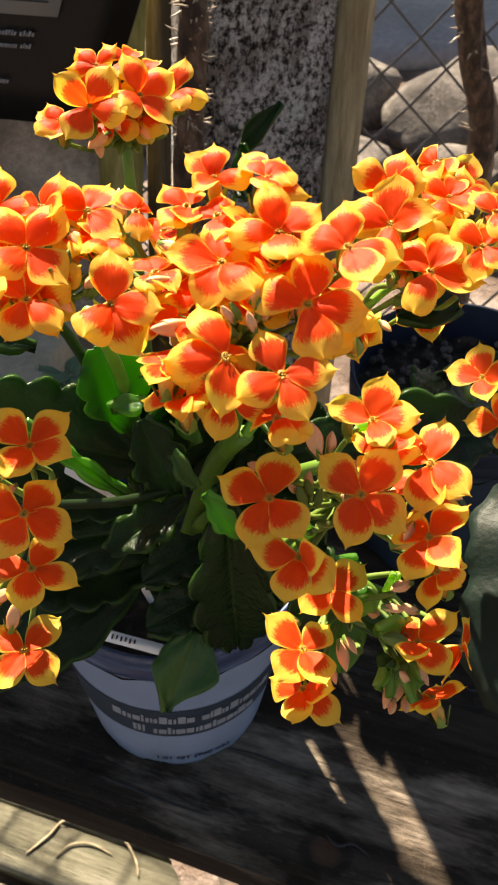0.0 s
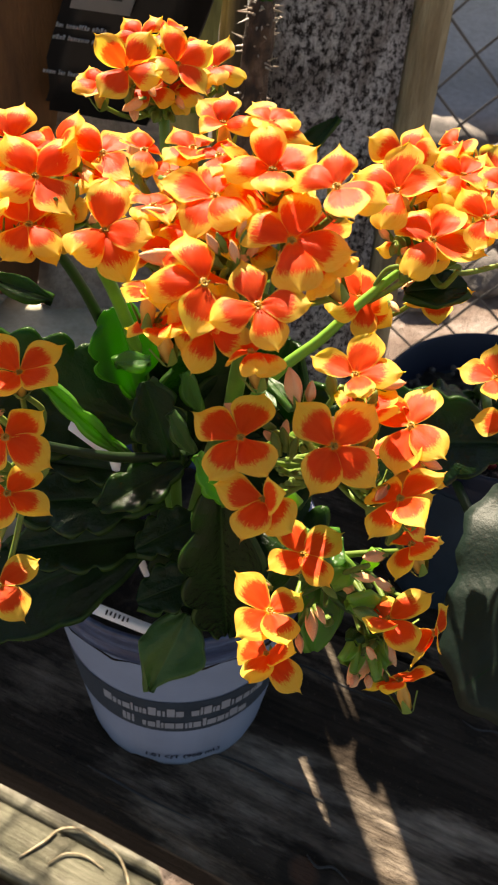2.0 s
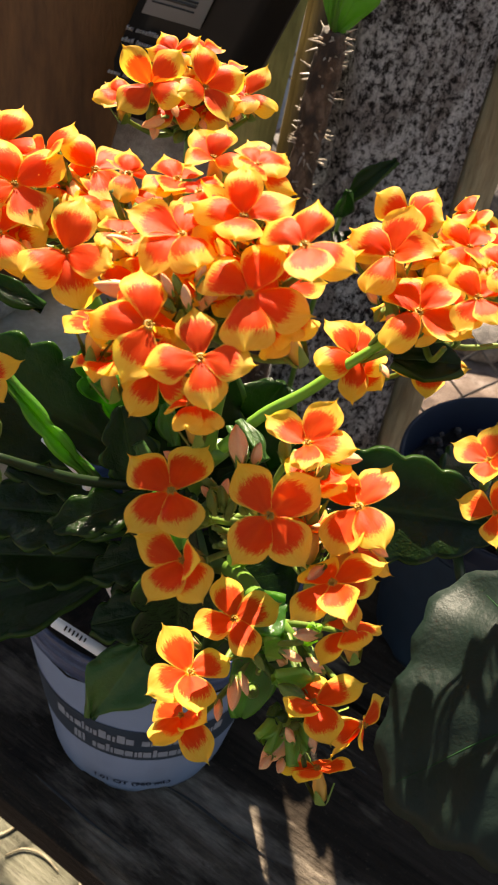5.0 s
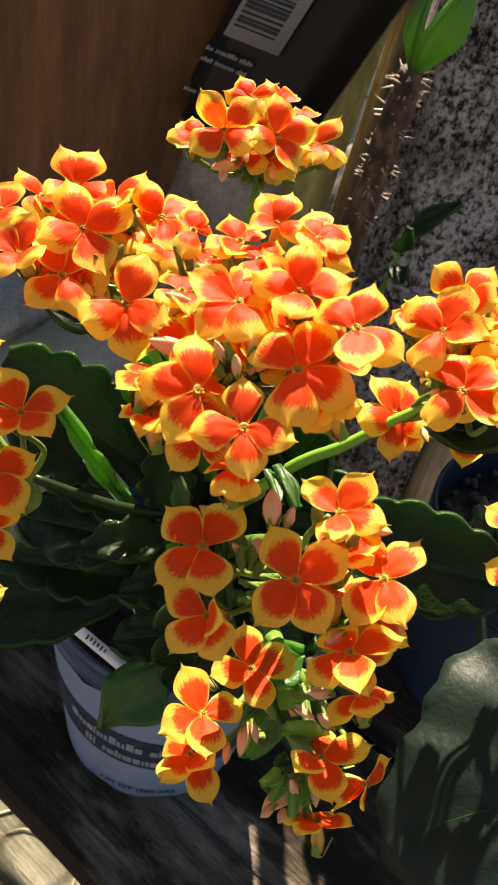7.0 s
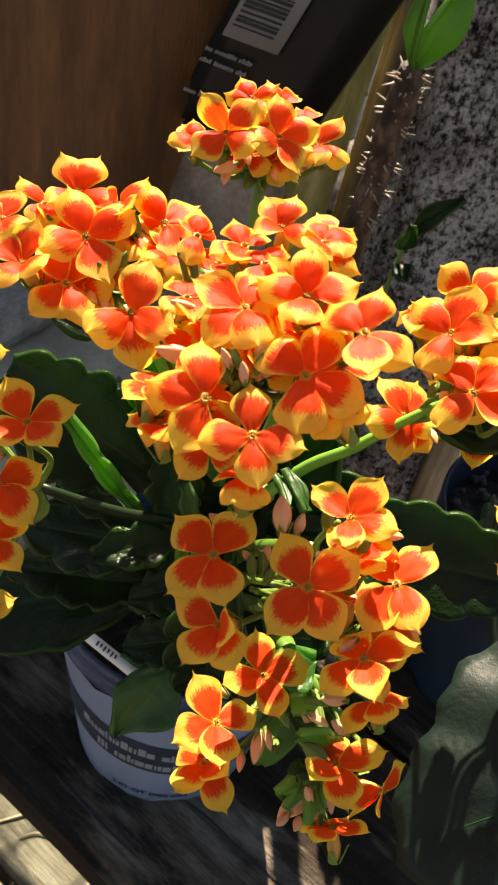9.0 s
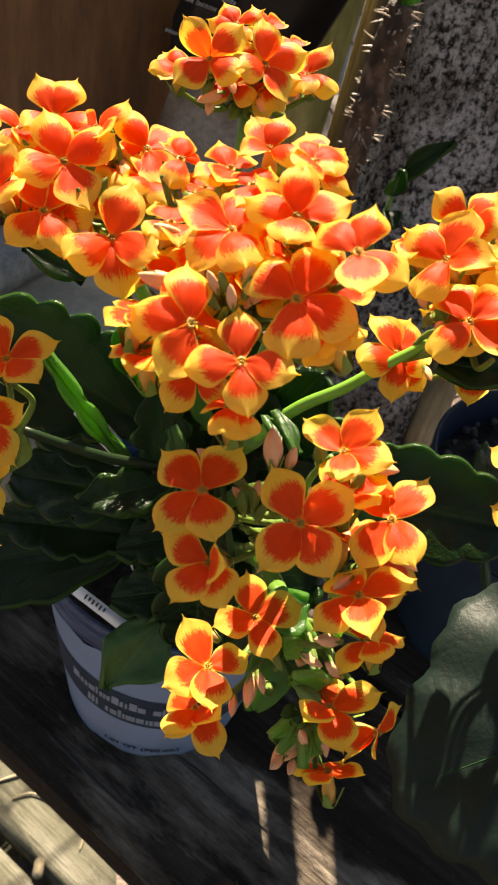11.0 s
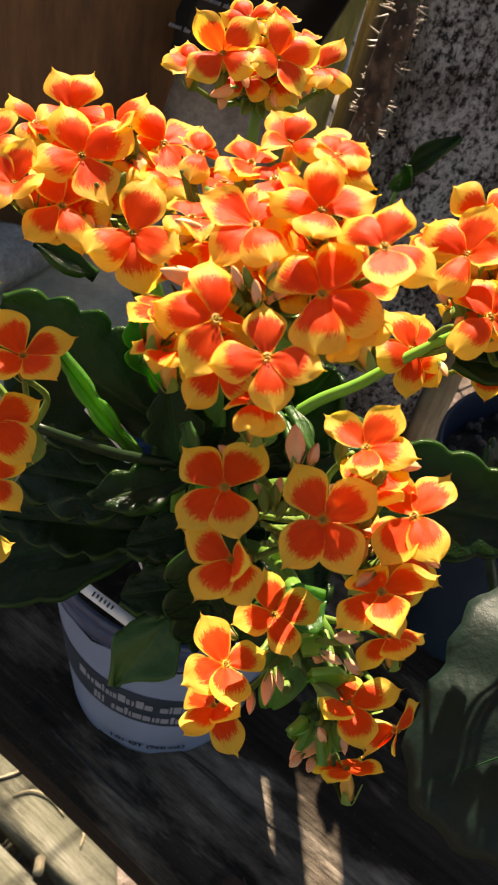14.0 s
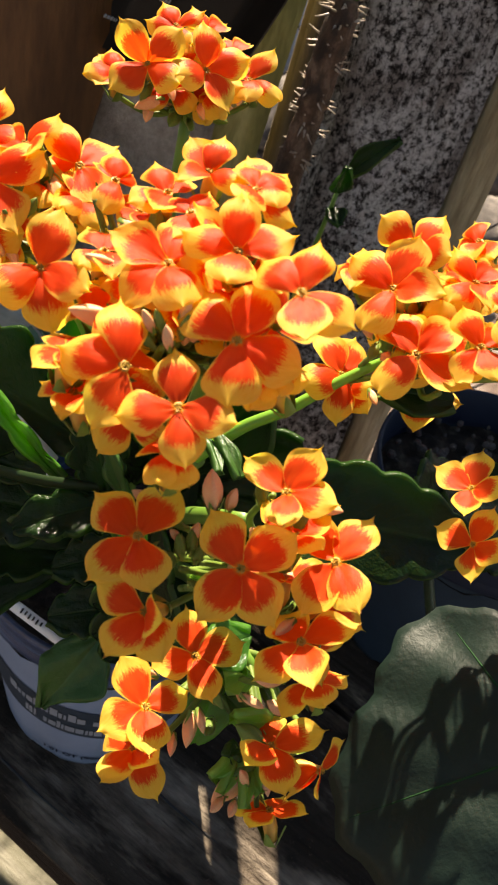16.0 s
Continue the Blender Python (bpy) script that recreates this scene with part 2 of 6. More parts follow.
M_BENCH = bench_wood()
M_DECK = speckled("sunlit_deck_wood", [(0.3, (0.13, 0.125, 0.085)), (0.55, (0.21, 0.20, 0.145)), (0.75, (0.30, 0.285, 0.23))], 60, 0.85, (0.06, 1, 1), 7.0, 1.0, 0.003, BENCH_TURN, (0.35, 0.33, 0.28), 0.55)
M_BROWN = speckled("brown_board", [(0.3, (0.085, 0.036, 0.012)), (0.6, (0.15, 0.066, 0.022)), (0.8, (0.20, 0.095, 0.036))], 30, 0.7, (1, 1, 0.18), 9.0, 0.5, 0.001)
M_OLIVE = speckled("mossy_board", [(0.3, (0.17, 0.15, 0.04)), (0.6, (0.28, 0.25, 0.08)), (0.8, (0.40, 0.34, 0.14))], 28, 0.8, (1, 1, 0.2), 8.0, 0.6, 0.001)
M_STAKE = speckled("brown_stake", [(0.3, (0.085, 0.060, 0.035)), (0.55, (0.15, 0.11, 0.065)), (0.75, (0.24, 0.18, 0.115))], 60, 0.85, (1, 1, 0.12), 6.0, 0.8, 0.002)
M_BARE = speckled("bare_grey_wood", [(0.3, (0.24, 0.18, 0.10)), (0.55, (0.42, 0.34, 0.21)), (0.75, (0.56, 0.47, 0.32))], 60, 0.85, (1, 1, 0.12), 6.0, 0.8, 0.002)
M_BLACK = plain("black_plastic", (0.006, 0.0055, 0.0055), 0.45, 0.2, 0.2)
M_POT = plain("pale_blue_plastic", (0.175, 0.235, 0.355), 0.42, 0.4, 0.07, 40)
M_NAVY = plain("navy_print", (0.022, 0.036, 0.055), 0.55, 0.2, 0.15)
M_INKBLUE = plain("dark_blue_ink", (0.012, 0.018, 0.035), 0.55, 0.2)
M_RIM = speckled("blue_rim_plastic", [(0.3, (0.022, 0.040, 0.095)), (0.6, (0.045, 0.075, 0.16)), (0.8, (0.10, 0.15, 0.26))], 40, 0.4, (1, 1, 6), 8, 0.2, 0.0004)
M_PRINT = plain("pale_print", (0.20, 0.23, 0.28), 0.5, 0.2)
M_WHITE = plain("white_plastic", (0.80, 0.80, 0.82), 0.35, 0.5, 0.04)
M_STICKER = plain("grey_sticker", (0.19, 0.19, 0.20), 0.5, 0.4, 0.06)
M_INK = plain("black_ink", (0.02, 0.02, 0.022), 0.5)
M_CONCRETE = speckled("rough_concrete", [(0.3, (0.28, 0.24, 0.21)), (0.6, (0.40, 0.35, 0.31)), (0.8, (0.50, 0.45, 0.41))], 40, 0.9, fine=7, relief=0.9, depth=0.003)
M_CREAM = speckled("cream_paint", [(0.3, (0.44, 0.40, 0.31)), (0.7, (0.56, 0.52, 0.41))], 25, 0.7, fine=8, relief=0.3, depth=0.0006, dirt=(0.75, 0.72, 0.68))
M_SLAB = speckled("pitted_slab", [(0.3, (0.52, 0.49, 0.45)), (0.55, (0.68, 0.66, 0.61)), (0.8, (0.80, 0.78, 0.73))], 60, 0.9, fine=6, relief=1.0, depth=0.004, dirt=(0.5, 0.46, 0.45))
M_WIRE = plain("dull_wire", (0.06, 0.06, 0.065), 0.5)
M_THORN = plain("pale_thorn", (0.38, 0.30, 0.23), 0.4, 0.4, 0.35, 300)
M_BERRY = plain("red_berry", (0.34, 0.025, 0.02), 0.35, 0.5, 0.3, 300)
M_EARTH = speckled("dry_earth", [(0.25, (0.10, 0.065, 0.05)), (0.5, (0.19, 0.135, 0.11)), (0.75, (0.30, 0.24, 0.21))], 9, 0.95, fine=9, relief=1.0, depth=0.01)
M_ROAD = speckled("pale_paving", [(0.3, (0.20, 0.215, 0.24)), (0.7, (0.27, 0.285, 0.32))], 3, 0.9, fine=20, relief=0.3, depth=0.003)
M_STONE = speckled("grey_stone", [(0.3, (0.07, 0.06, 0.055)), (0.55, (0.14, 0.12, 0.11)), (0.8, (0.24, 0.21, 0.18))], 12, 0.9, fine=8, relief=0.8, depth=0.006)
M_GREENPOST = plain("dark_green_paint", (0.06, 0.085, 0.075), 0.5)


def mottled_post():
    """Grey lichen-crusted face with dark pits, and small pale flakes."""
    a = Mat("lichened_post", 0.92, 0.2)
    big = a.noise(45.0, 6, 0.65)
    pits = a.noise(290.0, 8, 0.78, (1, 1, 0.75))
    fine = a.noise(700.0, 3, 0.6)
    col = a.ramp(a.math("ADD", a.math("MULTIPLY", pits, 0.8), a.math("MULTIPLY", big, 0.2)), [(0.425, (0.022, 0.017, 0.015)), (0.465, (0.11, 0.10, 0.10)), (0.52, (0.56, 0.55, 0.56)), (0.66, (0.80, 0.79, 0.80))])
    col = a.mix(a.ramp(fine, [(0.3, (0.5, 0.5, 0.5)), (0.6, (0, 0, 0))]), col, a.mix(1.0, col, (0.45, 0.42, 0.42), "MULTIPLY"))
    blotch = a.ramp(a.noise(55.0, 5, 0.7, (1, 1, 0.35)), [(0.44, (1, 1, 1)), (0.56, (0, 0, 0))])
    col = a.mix(a.math("MULTIPLY", blotch, 0.75), col, a.mix(1.0, col, (0.30, 0.25, 0.22), "MULTIPLY"))
    a.bump(a.math("ADD", pits, a.math("MULTIPLY", fine, 0.3)), 1.0, 0.004)
    return a.done(col)


M_MOTTLED = mottled_post()
M_BARK = speckled("thorny_bark", [(0.3, (0.032, 0.016, 0.009)), (0.6, (0.10, 0.052, 0.030)), (0.8, (0.20, 0.125, 0.085))], 160, 0.5, (1, 1, 0.6), 5, 0.9, 0.002)


# ---- builders ----
def mesh_of(name, bm, material, smooth=True):
    me = bpy.data.meshes.new(name)
    bm.to_mesh(me)
    bm.free()
    for p in me.polygons:
        p.use_smooth = smooth
    me.materials.append(material)
    return me


def part(name, bm, material, parent=None, label="", smooth=True, m=None):
    """Link a bmesh, or a ready mesh, as one object under a thing or a part."""
    me = bm if isinstance(bm, bpy.types.Mesh) else mesh_of(name, bm, material, smooth)
    ob = new(name, me)
    ob.parent = parent
    if m is not None:
        ob.matrix_basis = m
    return tagged(ob, label)


def thing(name, label, category, group="", kind="", m=None):
    ob = new(name)
    ob.empty_display_size = 0.01
    if m is not None:
        ob.matrix_basis = m
    return tagged(ob, label, category, group, kind)


def box(x0, x1, y0, y1, z0, z1, bevel=0.0, cuts=0, rough=0.0, seed=0, m=None):
    bm = bmesh.new()
    bmesh.ops.create_cube(bm, size=1)
    bmesh.ops.transform(bm, matrix=Matrix.LocRotScale(((x0 + x1) / 2, (y0 + y1) / 2, (z0 + z1) / 2), None, (x1 - x0, y1 - y0, z1 - z0)), verts=bm.verts)
    if bevel:
        bmesh.ops.bevel(bm, geom=bm.edges[:], offset=bevel, segments=2, affect="EDGES")
    if cuts:
        bmesh.ops.subdivide_edges(bm, edges=[e for e in bm.edges if e.calc_length() > 0.02], cuts=cuts, use_grid_fill=True)
    if rough:
        for v in bm.verts:
            v.co += noise.noise_vector(v.co * 14 + Vector((seed, 0, 0))) * rough + noise.noise_vector(v.co * 60 + Vector((0, seed, 0))) * rough * 0.5
    if m is not None:
        bmesh.ops.transform(bm, matrix=m, verts=bm.verts)
    return bm


def lathe(profile, segments=64, wobble=0.0):
    """Turn (radius, height) pairs round z."""
    bm = bmesh.new()
    rings = []
    for k, (r, z) in enumerate(profile):
        rings.append([bm.verts.new((r * math.cos(a), r * math.sin(a), z + wobble * math.sin(5 * a + k))) for a in (2 * math.pi * i / segments for i in range(segments))])
    for a, b in zip(rings, rings[1:]):
        for i in range(segments):
            bm.faces.new((a[i], a[(i + 1) % segments], b[(i + 1) % segments], b[i]))
    return bm


def tube(points, radii, sides=10, bm=None, cap=True):
    """A round, tapering stem through the points, smoothed."""
    bm = bm or bmesh.new()
    pts = [Vector(p) for p in points]
    fine, rr = [], []
    for i in range(len(pts) - 1):
        p0, p1, p2, p3 = pts[max(i - 1, 0)], pts[i], pts[i + 1], pts[min(i + 2, len(pts) - 1)]
        for s in range(5):
            t = s / 5
            fine.append(0.5 * ((2 * p1) + (p2 - p0) * t + (2 * p0 - 5 * p1 + 4 * p2 - p3) * t * t + (3 * p1 - p0 - 3 * p2 + p3) * t ** 3))
            rr.append(radii[i] * (1 - t) + radii[i + 1] * t)
    fine.append(pts[-1])
    rr.append(radii[-1])
    side, rings = None, []
    for i, p in enumerate(fine):
        way = (fine[min(i + 1, len(fine) - 1)] - fine[max(i - 1, 0)]).normalized()
        side = (side - way * side.dot(way)).normalized() if side else way.orthogonal().normalized()
        other = way.cross(side)
        rings.append([bm.verts.new(p + rr[i] * (math.cos(a) * side + math.sin(a) * other)) for a in (2 * math.pi * k / sides for k in range(sides))])
    for a, b in zip(rings, rings[1:]):
        for k in range(sides):
            bm.faces.new((a[k], a[(k + 1) % sides], b[(k + 1) % sides], b[k]))
    if cap:
        bm.faces.new(rings[-1])
        bm.faces.new(rings[0][::-1])
    return bm


def blade(n_long, n_wide, width, lift):
    """A leaf-like sheet of unit length along x, faced to z, with u along and v across in its UV map."""
    bm = bmesh.new()
    uv = bm.loops.layers.uv.new("UVMap")
    grid = []
    for i in range(n_long + 1):
        u = i / n_long
        row = []
        for j in range(n_wide + 1):
            v = 2 * j / n_wide - 1
            row.append((bm.verts.new((*lift(u, v, width(u, v)),)), (u, v / 2 + 0.5)))
        grid.append(row)
    for i in range(n_long):
        for j in range(n_wide):
            q = (grid[i][j], grid[i + 1][j], grid[i + 1][j + 1], grid[i][j + 1])
            f = bm.faces.new([p[0] for p in q])
            for loop, p in zip(f.loops, q):
                loop[uv].uv = p[1]
    return bm


# ---- petals and florets ----
def petal_mesh(k):
    """Six nearly flat petals, then six whose sides bend down and whose tips roll back."""
    rng = random.Random(40 + k)
    cup = (0.08, 0.18, -0.10, 0.04, 0.24, -0.16, -0.42, -0.26, -0.55, -0.34, 0.20, -0.48)[k]
    curl, twist, fat = PETAL_CURL[k], rng.uniform(-0.14, 0.14), rng.uniform(0.350, 0.41)
    lean = rng.uniform(-0.05, 0.05)

    def width(u, v):
        body = math.sin(math.pi * min(1.0, max(0.0, u)) ** 1.24) ** 0.80 if 0 < u < 1 else 0.0
        return fat * body + 0.055 * (1 - u) ** 2 + 0.004

    def lift(u, v, w):
        x = u + 0.12 * max(0.0, (u - 0.80) / 0.20) ** 2 * (1 - abs(v)) ** 1.5
        y = v * w + lean * u * u + 0.016 * math.sin(10 * u + 3 * k) * v
        z = cup * (v * v) * w * (0.6 + 1.2 * u) - curl * u ** 2.6 + 0.10 * u * (1 - u) - 0.025 * math.exp(-(v / 0.16) ** 2) * (1 - u)
        z += twist * u * v * w + 0.020 * math.sin(11 * u + 5 * v + k) * abs(v) + 0.03 * max(0.0, (u - 0.88) / 0.12) * (1 - abs(v))
        return x * (1 - 0.25 * curl * u * u) + 0.05, y, z

    return mesh_of("petal", blade(14, 10, width, lift), M_PETAL)


PETAL_CURL = (0.04, 0.10, 0.14, 0.08, -0.06, 0.17, 0.34, 0.26, 0.44, 0.52, 0.38, 0.30)
PETALS = [petal_mesh(k) for k in range(12)]
FLAT_HEADS = ("front", "lower", "left", "far")


def floret_mesh():
    """The short tube behind the face, opening into a shallow throat."""
    bm = lathe([(0.0005, -0.0085), (0.0013, -0.0078), (0.0017, -0.0045), (0.0011, -0.0012), (0.0009, 0.0002), (0.0005, 0.0001), (0.0004, -0.002)], 12)
    return mesh_of("floret", bm, M_TUBE)


def calyx_mesh():
    bm = bmesh.new()
    for k in range(4):
        a = math.pi / 4 + k * math.pi / 2
        prev = None
        for i in range(5):
            u = i / 4
            w = 0.0012 * (1 - u) ** 0.7 + 0.0001
            r, z = 0.0012 + 0.0022 * u, -0.0085 + 0.0052 * u
            c = Vector((r * math.cos(a), r * math.sin(a), z))
            s = Vector((-math.sin(a), math.cos(a), 0)) * w
            row = (bm.verts.new(c - s), bm.verts.new(c + s * 0.0 + Vector((math.cos(a), math.sin(a), 0)) * 0.0004), bm.verts.new(c + s))
            if prev:
                for j in (0, 1):
                    bm.faces.new((prev[j], prev[j + 1], row[j + 1], row[j]))
            prev = row
    return mesh_of("calyx", bm, M_CALYX)


def anthers_mesh():
    bm = bmesh.new()
    for k in range(6):
        a, r = k * 2.4, 0.0002 + 0.00009 * k
        bmesh.ops.create_icosphere(bm, subdivisions=1, radius=0.00024, matrix=Matrix.Translation((r * math.cos(a), r * math.sin(a), 0.0005 + 0.0002 * (k % 3))))
    return mesh_of("anthers", bm, M_ANTHER)


M_TUBE = plain("floret_tube", (0.50, 0.27, 0.05), 0.5, 0.3, 0.25, 150)
FLORET, CALYX, ANTHERS = floret_mesh(), calyx_mesh(), anthers_mesh()
heads = {}


def floret(plant, head, place, facing, size, petals):
    """One four-petalled flower: where its heart is, which way it faces (degrees round z, degrees up), its petals' length in mm,
    and for each petal its turn in the face and its rise out of it, in degrees."""
    az, el = (radians(a) for a in facing)
    n = Vector((math.cos(el) * math.cos(az), math.cos(el) * math.sin(az), math.sin(el)))
    x = Vector((-math.sin(az), math.cos(az), 0))
    m = Matrix((x, n.cross(x), n)).transposed().to_4x4()
    m.translation = Vector(place)
    f = part("floret", FLORET, None, plant, m=m)
    rng = random.Random(int(1e5 * (place[0] + 3 * place[1] + 7 * place[2])))
    for turn, rise in petals:
        kind = rng.randrange(6) if head in FLAT_HEADS or rng.random() < 0.25 else 6 + rng.randrange(6)
        bend = Matrix.Rotation(radians(turn), 4, "Z") @ Matrix.Rotation(radians(-rise - 1 - 42 * PETAL_CURL[kind]), 4, "Y")
        k = 0.93 * size / 1000
        part("petal", PETALS[kind], None, f, m=bend @ Matrix.Diagonal((k, k * rng.uniform(0.94, 1.1), k, 1)))
    part("calyx", CALYX, None, f, "small green sepals round the tube")
    part("stamen", ANTHERS, None, f, "tiny yellow anthers in the throat")
    heads.setdefault((plant, head), []).append((Vector(place), n))
    return f


def bud_mesh():
    bm = bmesh.new()
    rows = []
    for i in range(9):
        u = i / 8
        r = 0.21 * math.sin(math.pi * min(u * 0.93 + 0.06, 1)) ** 0.8 + 0.004
        rows.append([bm.verts.new((r * (1 + 0.16 * math.cos(4 * a + 2.2 * u)) * math.cos(a), r * (1 + 0.16 * math.cos(4 * a + 2.2 * u)) * math.sin(a), u)) for a in (2 * math.pi * k / 16 for k in range(16))])
    for a, b in zip(rows, rows[1:]):
        for k in range(16):
            bm.faces.new((a[k], a[(k + 1) % 16], b[(k + 1) % 16], b[k]))
    bm.faces.new(rows[-1])
    return mesh_of("bud", bm, M_BUD)


BUD = bud_mesh()
BUD_GREEN = BUD.copy()
BUD_GREEN.materials.clear()
BUD_GREEN.materials.append(M_CALYX)


def bud(plant, head, root, tip, green=False):
    """A closed bud from its root to its tip, in green sepals."""
    root, tip = Vector(root), Vector(tip)
    way = tip - root
    m = Matrix.Translation(root) @ way.to_track_quat("Z", "Y").to_matrix().to_4x4()
    ob = part("bud", BUD_GREEN if green else BUD, None, plant, "closed green bud" if green else "closed pinkish bud", m=m @ Matrix.Diagonal((way.length * 0.85,) * 2 + (way.length * 0.92, 1)))
    part("calyx", CALYX, None, ob, "small green sepals round the bud", m=Matrix.Translation((0, 0, 0.62)) @ Matrix.Diagonal((78, 78, 78, 1)))
    heads.setdefault((plant, head), []).append((root, way.normalized()))


# ---- leaves and stems ----
def leaf(plant, root, tip, face, width, bow=0.12, lobes=5, scallop=0.10, material=None, fold=0.25, blunt=0.55, seed=0, peak=0.95):
    """A fleshy scalloped leaf from root to tip, its upper side towards face."""
    root, tip, face = Vector(root), Vector(tip), Vector(face)
    x = tip - root
    length = x.length
    x = x / length
    z = (face - x * face.dot(x)).normalized()
    m = Matrix((x, z.cross(x), z)).transposed().to_4x4()
    m.translation = root
    rel = width / length

    def across(u, v):
        w = rel * 0.5 * (math.sin(math.pi * (0.04 + 0.94 * u) ** peak) ** blunt) * (0.35 + 0.65 * min(1, u * 2.2))
        return w * (1 + 1.25 * scallop * (abs(math.sin(math.pi * lobes * u + 0.4 * (v > 0) + seed)) ** 0.55 - 0.62) * abs(v) ** 4)

    def lift(u, v, w):
        return (u, v * w, -bow * (2 * u - 1) ** 2 + bow + fold * w * v * v - 0.02 * math.exp(-(v / 0.12) ** 2)
                + 0.05 * math.sin(6 * u + 4 * v + seed) * abs(v) * rel
                + 0.30 * scallop * rel * v ** 4 * (abs(math.sin(math.pi * lobes * u + 0.4 * (v > 0) + seed)) - 0.6))

    bm = blade(*((64, 16) if length > 0.03 else (28, 10)), across, lift)
    bmesh.ops.scale(bm, vec=(length,) * 3, verts=bm.verts)
    ob = part("leaf", bm, material or M_LEAF, plant, m=m)
    s = ob.modifiers.new("thick", "SOLIDIFY")
    s.thickness, s.offset = 0.0019, -1
    return ob


def stem(plant, points, radii, material=None, label=""):
    return part("stem", tube(points, radii, 12), material or M_STEM, plant, label)


def join_heads(plant, stalks):
    """A thin green stalk from each floret and bud back to its head's branching point."""
    for head, hub in stalks.items():
        hub = Vector(hub)
        bm = bmesh.new()
        for place, n in heads.get((plant, head), []):
            back = place - n * (0.0085 if n.length else 0)
            mid = back.lerp(hub, 0.5) - n * 0.004
            tube([back + n * 0.001, mid, hub], [0.0007, 0.0008, 0.0011], 6, bm)
        part("flower_stalk", bm, M_CALYX, plant, "thin pale-green stalks of one flower head")


# ---- ground, paving, fence ----
def ground_sheet():
    bm = bmesh.new()
    n = 90
    side = [-30, -12, -6, -3] + [-2 + 4 * i / (n - 1) for i in range(n)] + [3, 6, 12, 30]
    grid = [[bm.verts.new((x, y, -0.46 + (0.018 * noise.noise(Vector((x * 3, y * 3, 0))) + 0.012 * noise.noise(Vector((x * 11, y * 11, 1))) if abs(x) < 3 and abs(y) < 1.75 else 0))) for x in side] for y in side]
    for a, b in zip(grid, grid[1:]):
        for i in range(len(side) - 1):
            bm.faces.new((a[i], a[i + 1], b[i + 1], b[i]))
    return bm


tagged(part("ground", ground_sheet(), M_EARTH), "bare dry reddish-brown earth behind the bench", "ground", kind="structure")
tagged(part("road", box(-25, 25, 1.75, 25, -0.5, -0.40, 0.01), M_ROAD), "pale bluish-grey paving beyond the fence", "paving", kind="structure")


def rock(x, y, z, size, seed):
    bm = bmesh.new()
    bmesh.ops.create_icosphere(bm, subdivisions=3, radius=1)
    for v in bm.verts:
        d = noise.noise_vector(v.co * 0.9 + Vector((seed * 3.1, 0, 0))) * 0.38 + noise.noise_vector(v.co * 2.6 + Vector((0, seed, 0))) * 0.12
        v.co = (v.co + d)
        v.co = Vector((v.co.x * size, v.co.y * size * 0.8, v.co.z * size * 0.6))
    return tagged(part("rock", bm, M_STONE, m=Matrix.Translation((x, y, z))), "rounded grey-brown fieldstone lying on the earth", "rock", "rocks along the fence")


for k, (x, y, s) in enumerate(((0.60, 1.56, 0.13), (0.80, 1.40, 0.15), (0.52, 1.30, 0.09), (0.72, 1.22, 0.08), (0.98, 1.5, 0.16), (0.42, 1.55, 0.12), (0.60, 1.10, 0.07), (0.88, 1.18, 0.1),
                               (1.1, 1.28, 0.11), (0.46, 1.05, 0.05), (-0.3, 1.5, 0.14), (-0.08, 1.42, 0.1), (0.12, 1.52, 0.12), (-0.5, 1.3, 0.11), (0.7, 0.98, 0.05), (1.2, 1.55, 0.15))):
    rock(x, y, -0.46 + 0.25 * s, s, k)


def fence():
    """Diamond wire mesh: zigzag wires hooked side by side."""
    f = thing("wire_fence", "grey diamond-mesh wire fence behind the post", "fence")
    step, r = 0.0375, 0.0021
    for k in range(-22, 34):
        x0 = 0.316 + k * step
        bm = bmesh.new()
        ring = None
        for i in range(-12, 14):
            z = 0.05 + i * step
            x = x0 + (step if (i + k) % 2 else 0.0) - (step / 2)
            y = 0.68 + (0.0016 if i % 2 else -0.0016)
            now = [bm.verts.new((x + r * math.cos(a), y + r * math.sin(a), z)) for a in (2 * math.pi * j / 6 for j in range(6))]
            if ring:
                for j in range(6):
                    bm.faces.new((ring[j], ring[(j + 1) % 6], now[(j + 1) % 6], now[j]))
            ring = now
        part("wire", bm, M_WIRE, f)
    part("fence_post", tube([(0.62, 0.70, -0.47), (0.62, 0.70, 0.1), (0.62, 0.70, 0.58)], [0.024] * 3, 20), M_GREENPOST, f, "dark green round steel post")
    part("fence_post", tube([(-0.55, 0.70, -0.47), (-0.55, 0.70, 0.1), (-0.55, 0.70, 0.58)], [0.024] * 3, 20), M_GREENPOST, f, "dark green round steel post")
    part("top_rail", tube([(-0.9, 0.70, 0.57), (0.2, 0.70, 0.57), (1.6, 0.70, 0.57)], [0.016] * 3, 16), M_WIRE, f, "grey top rail")


fence()

# ---- bench and deck ----
turned = Matrix.Rotation(BENCH_TURN, 4, "Z")


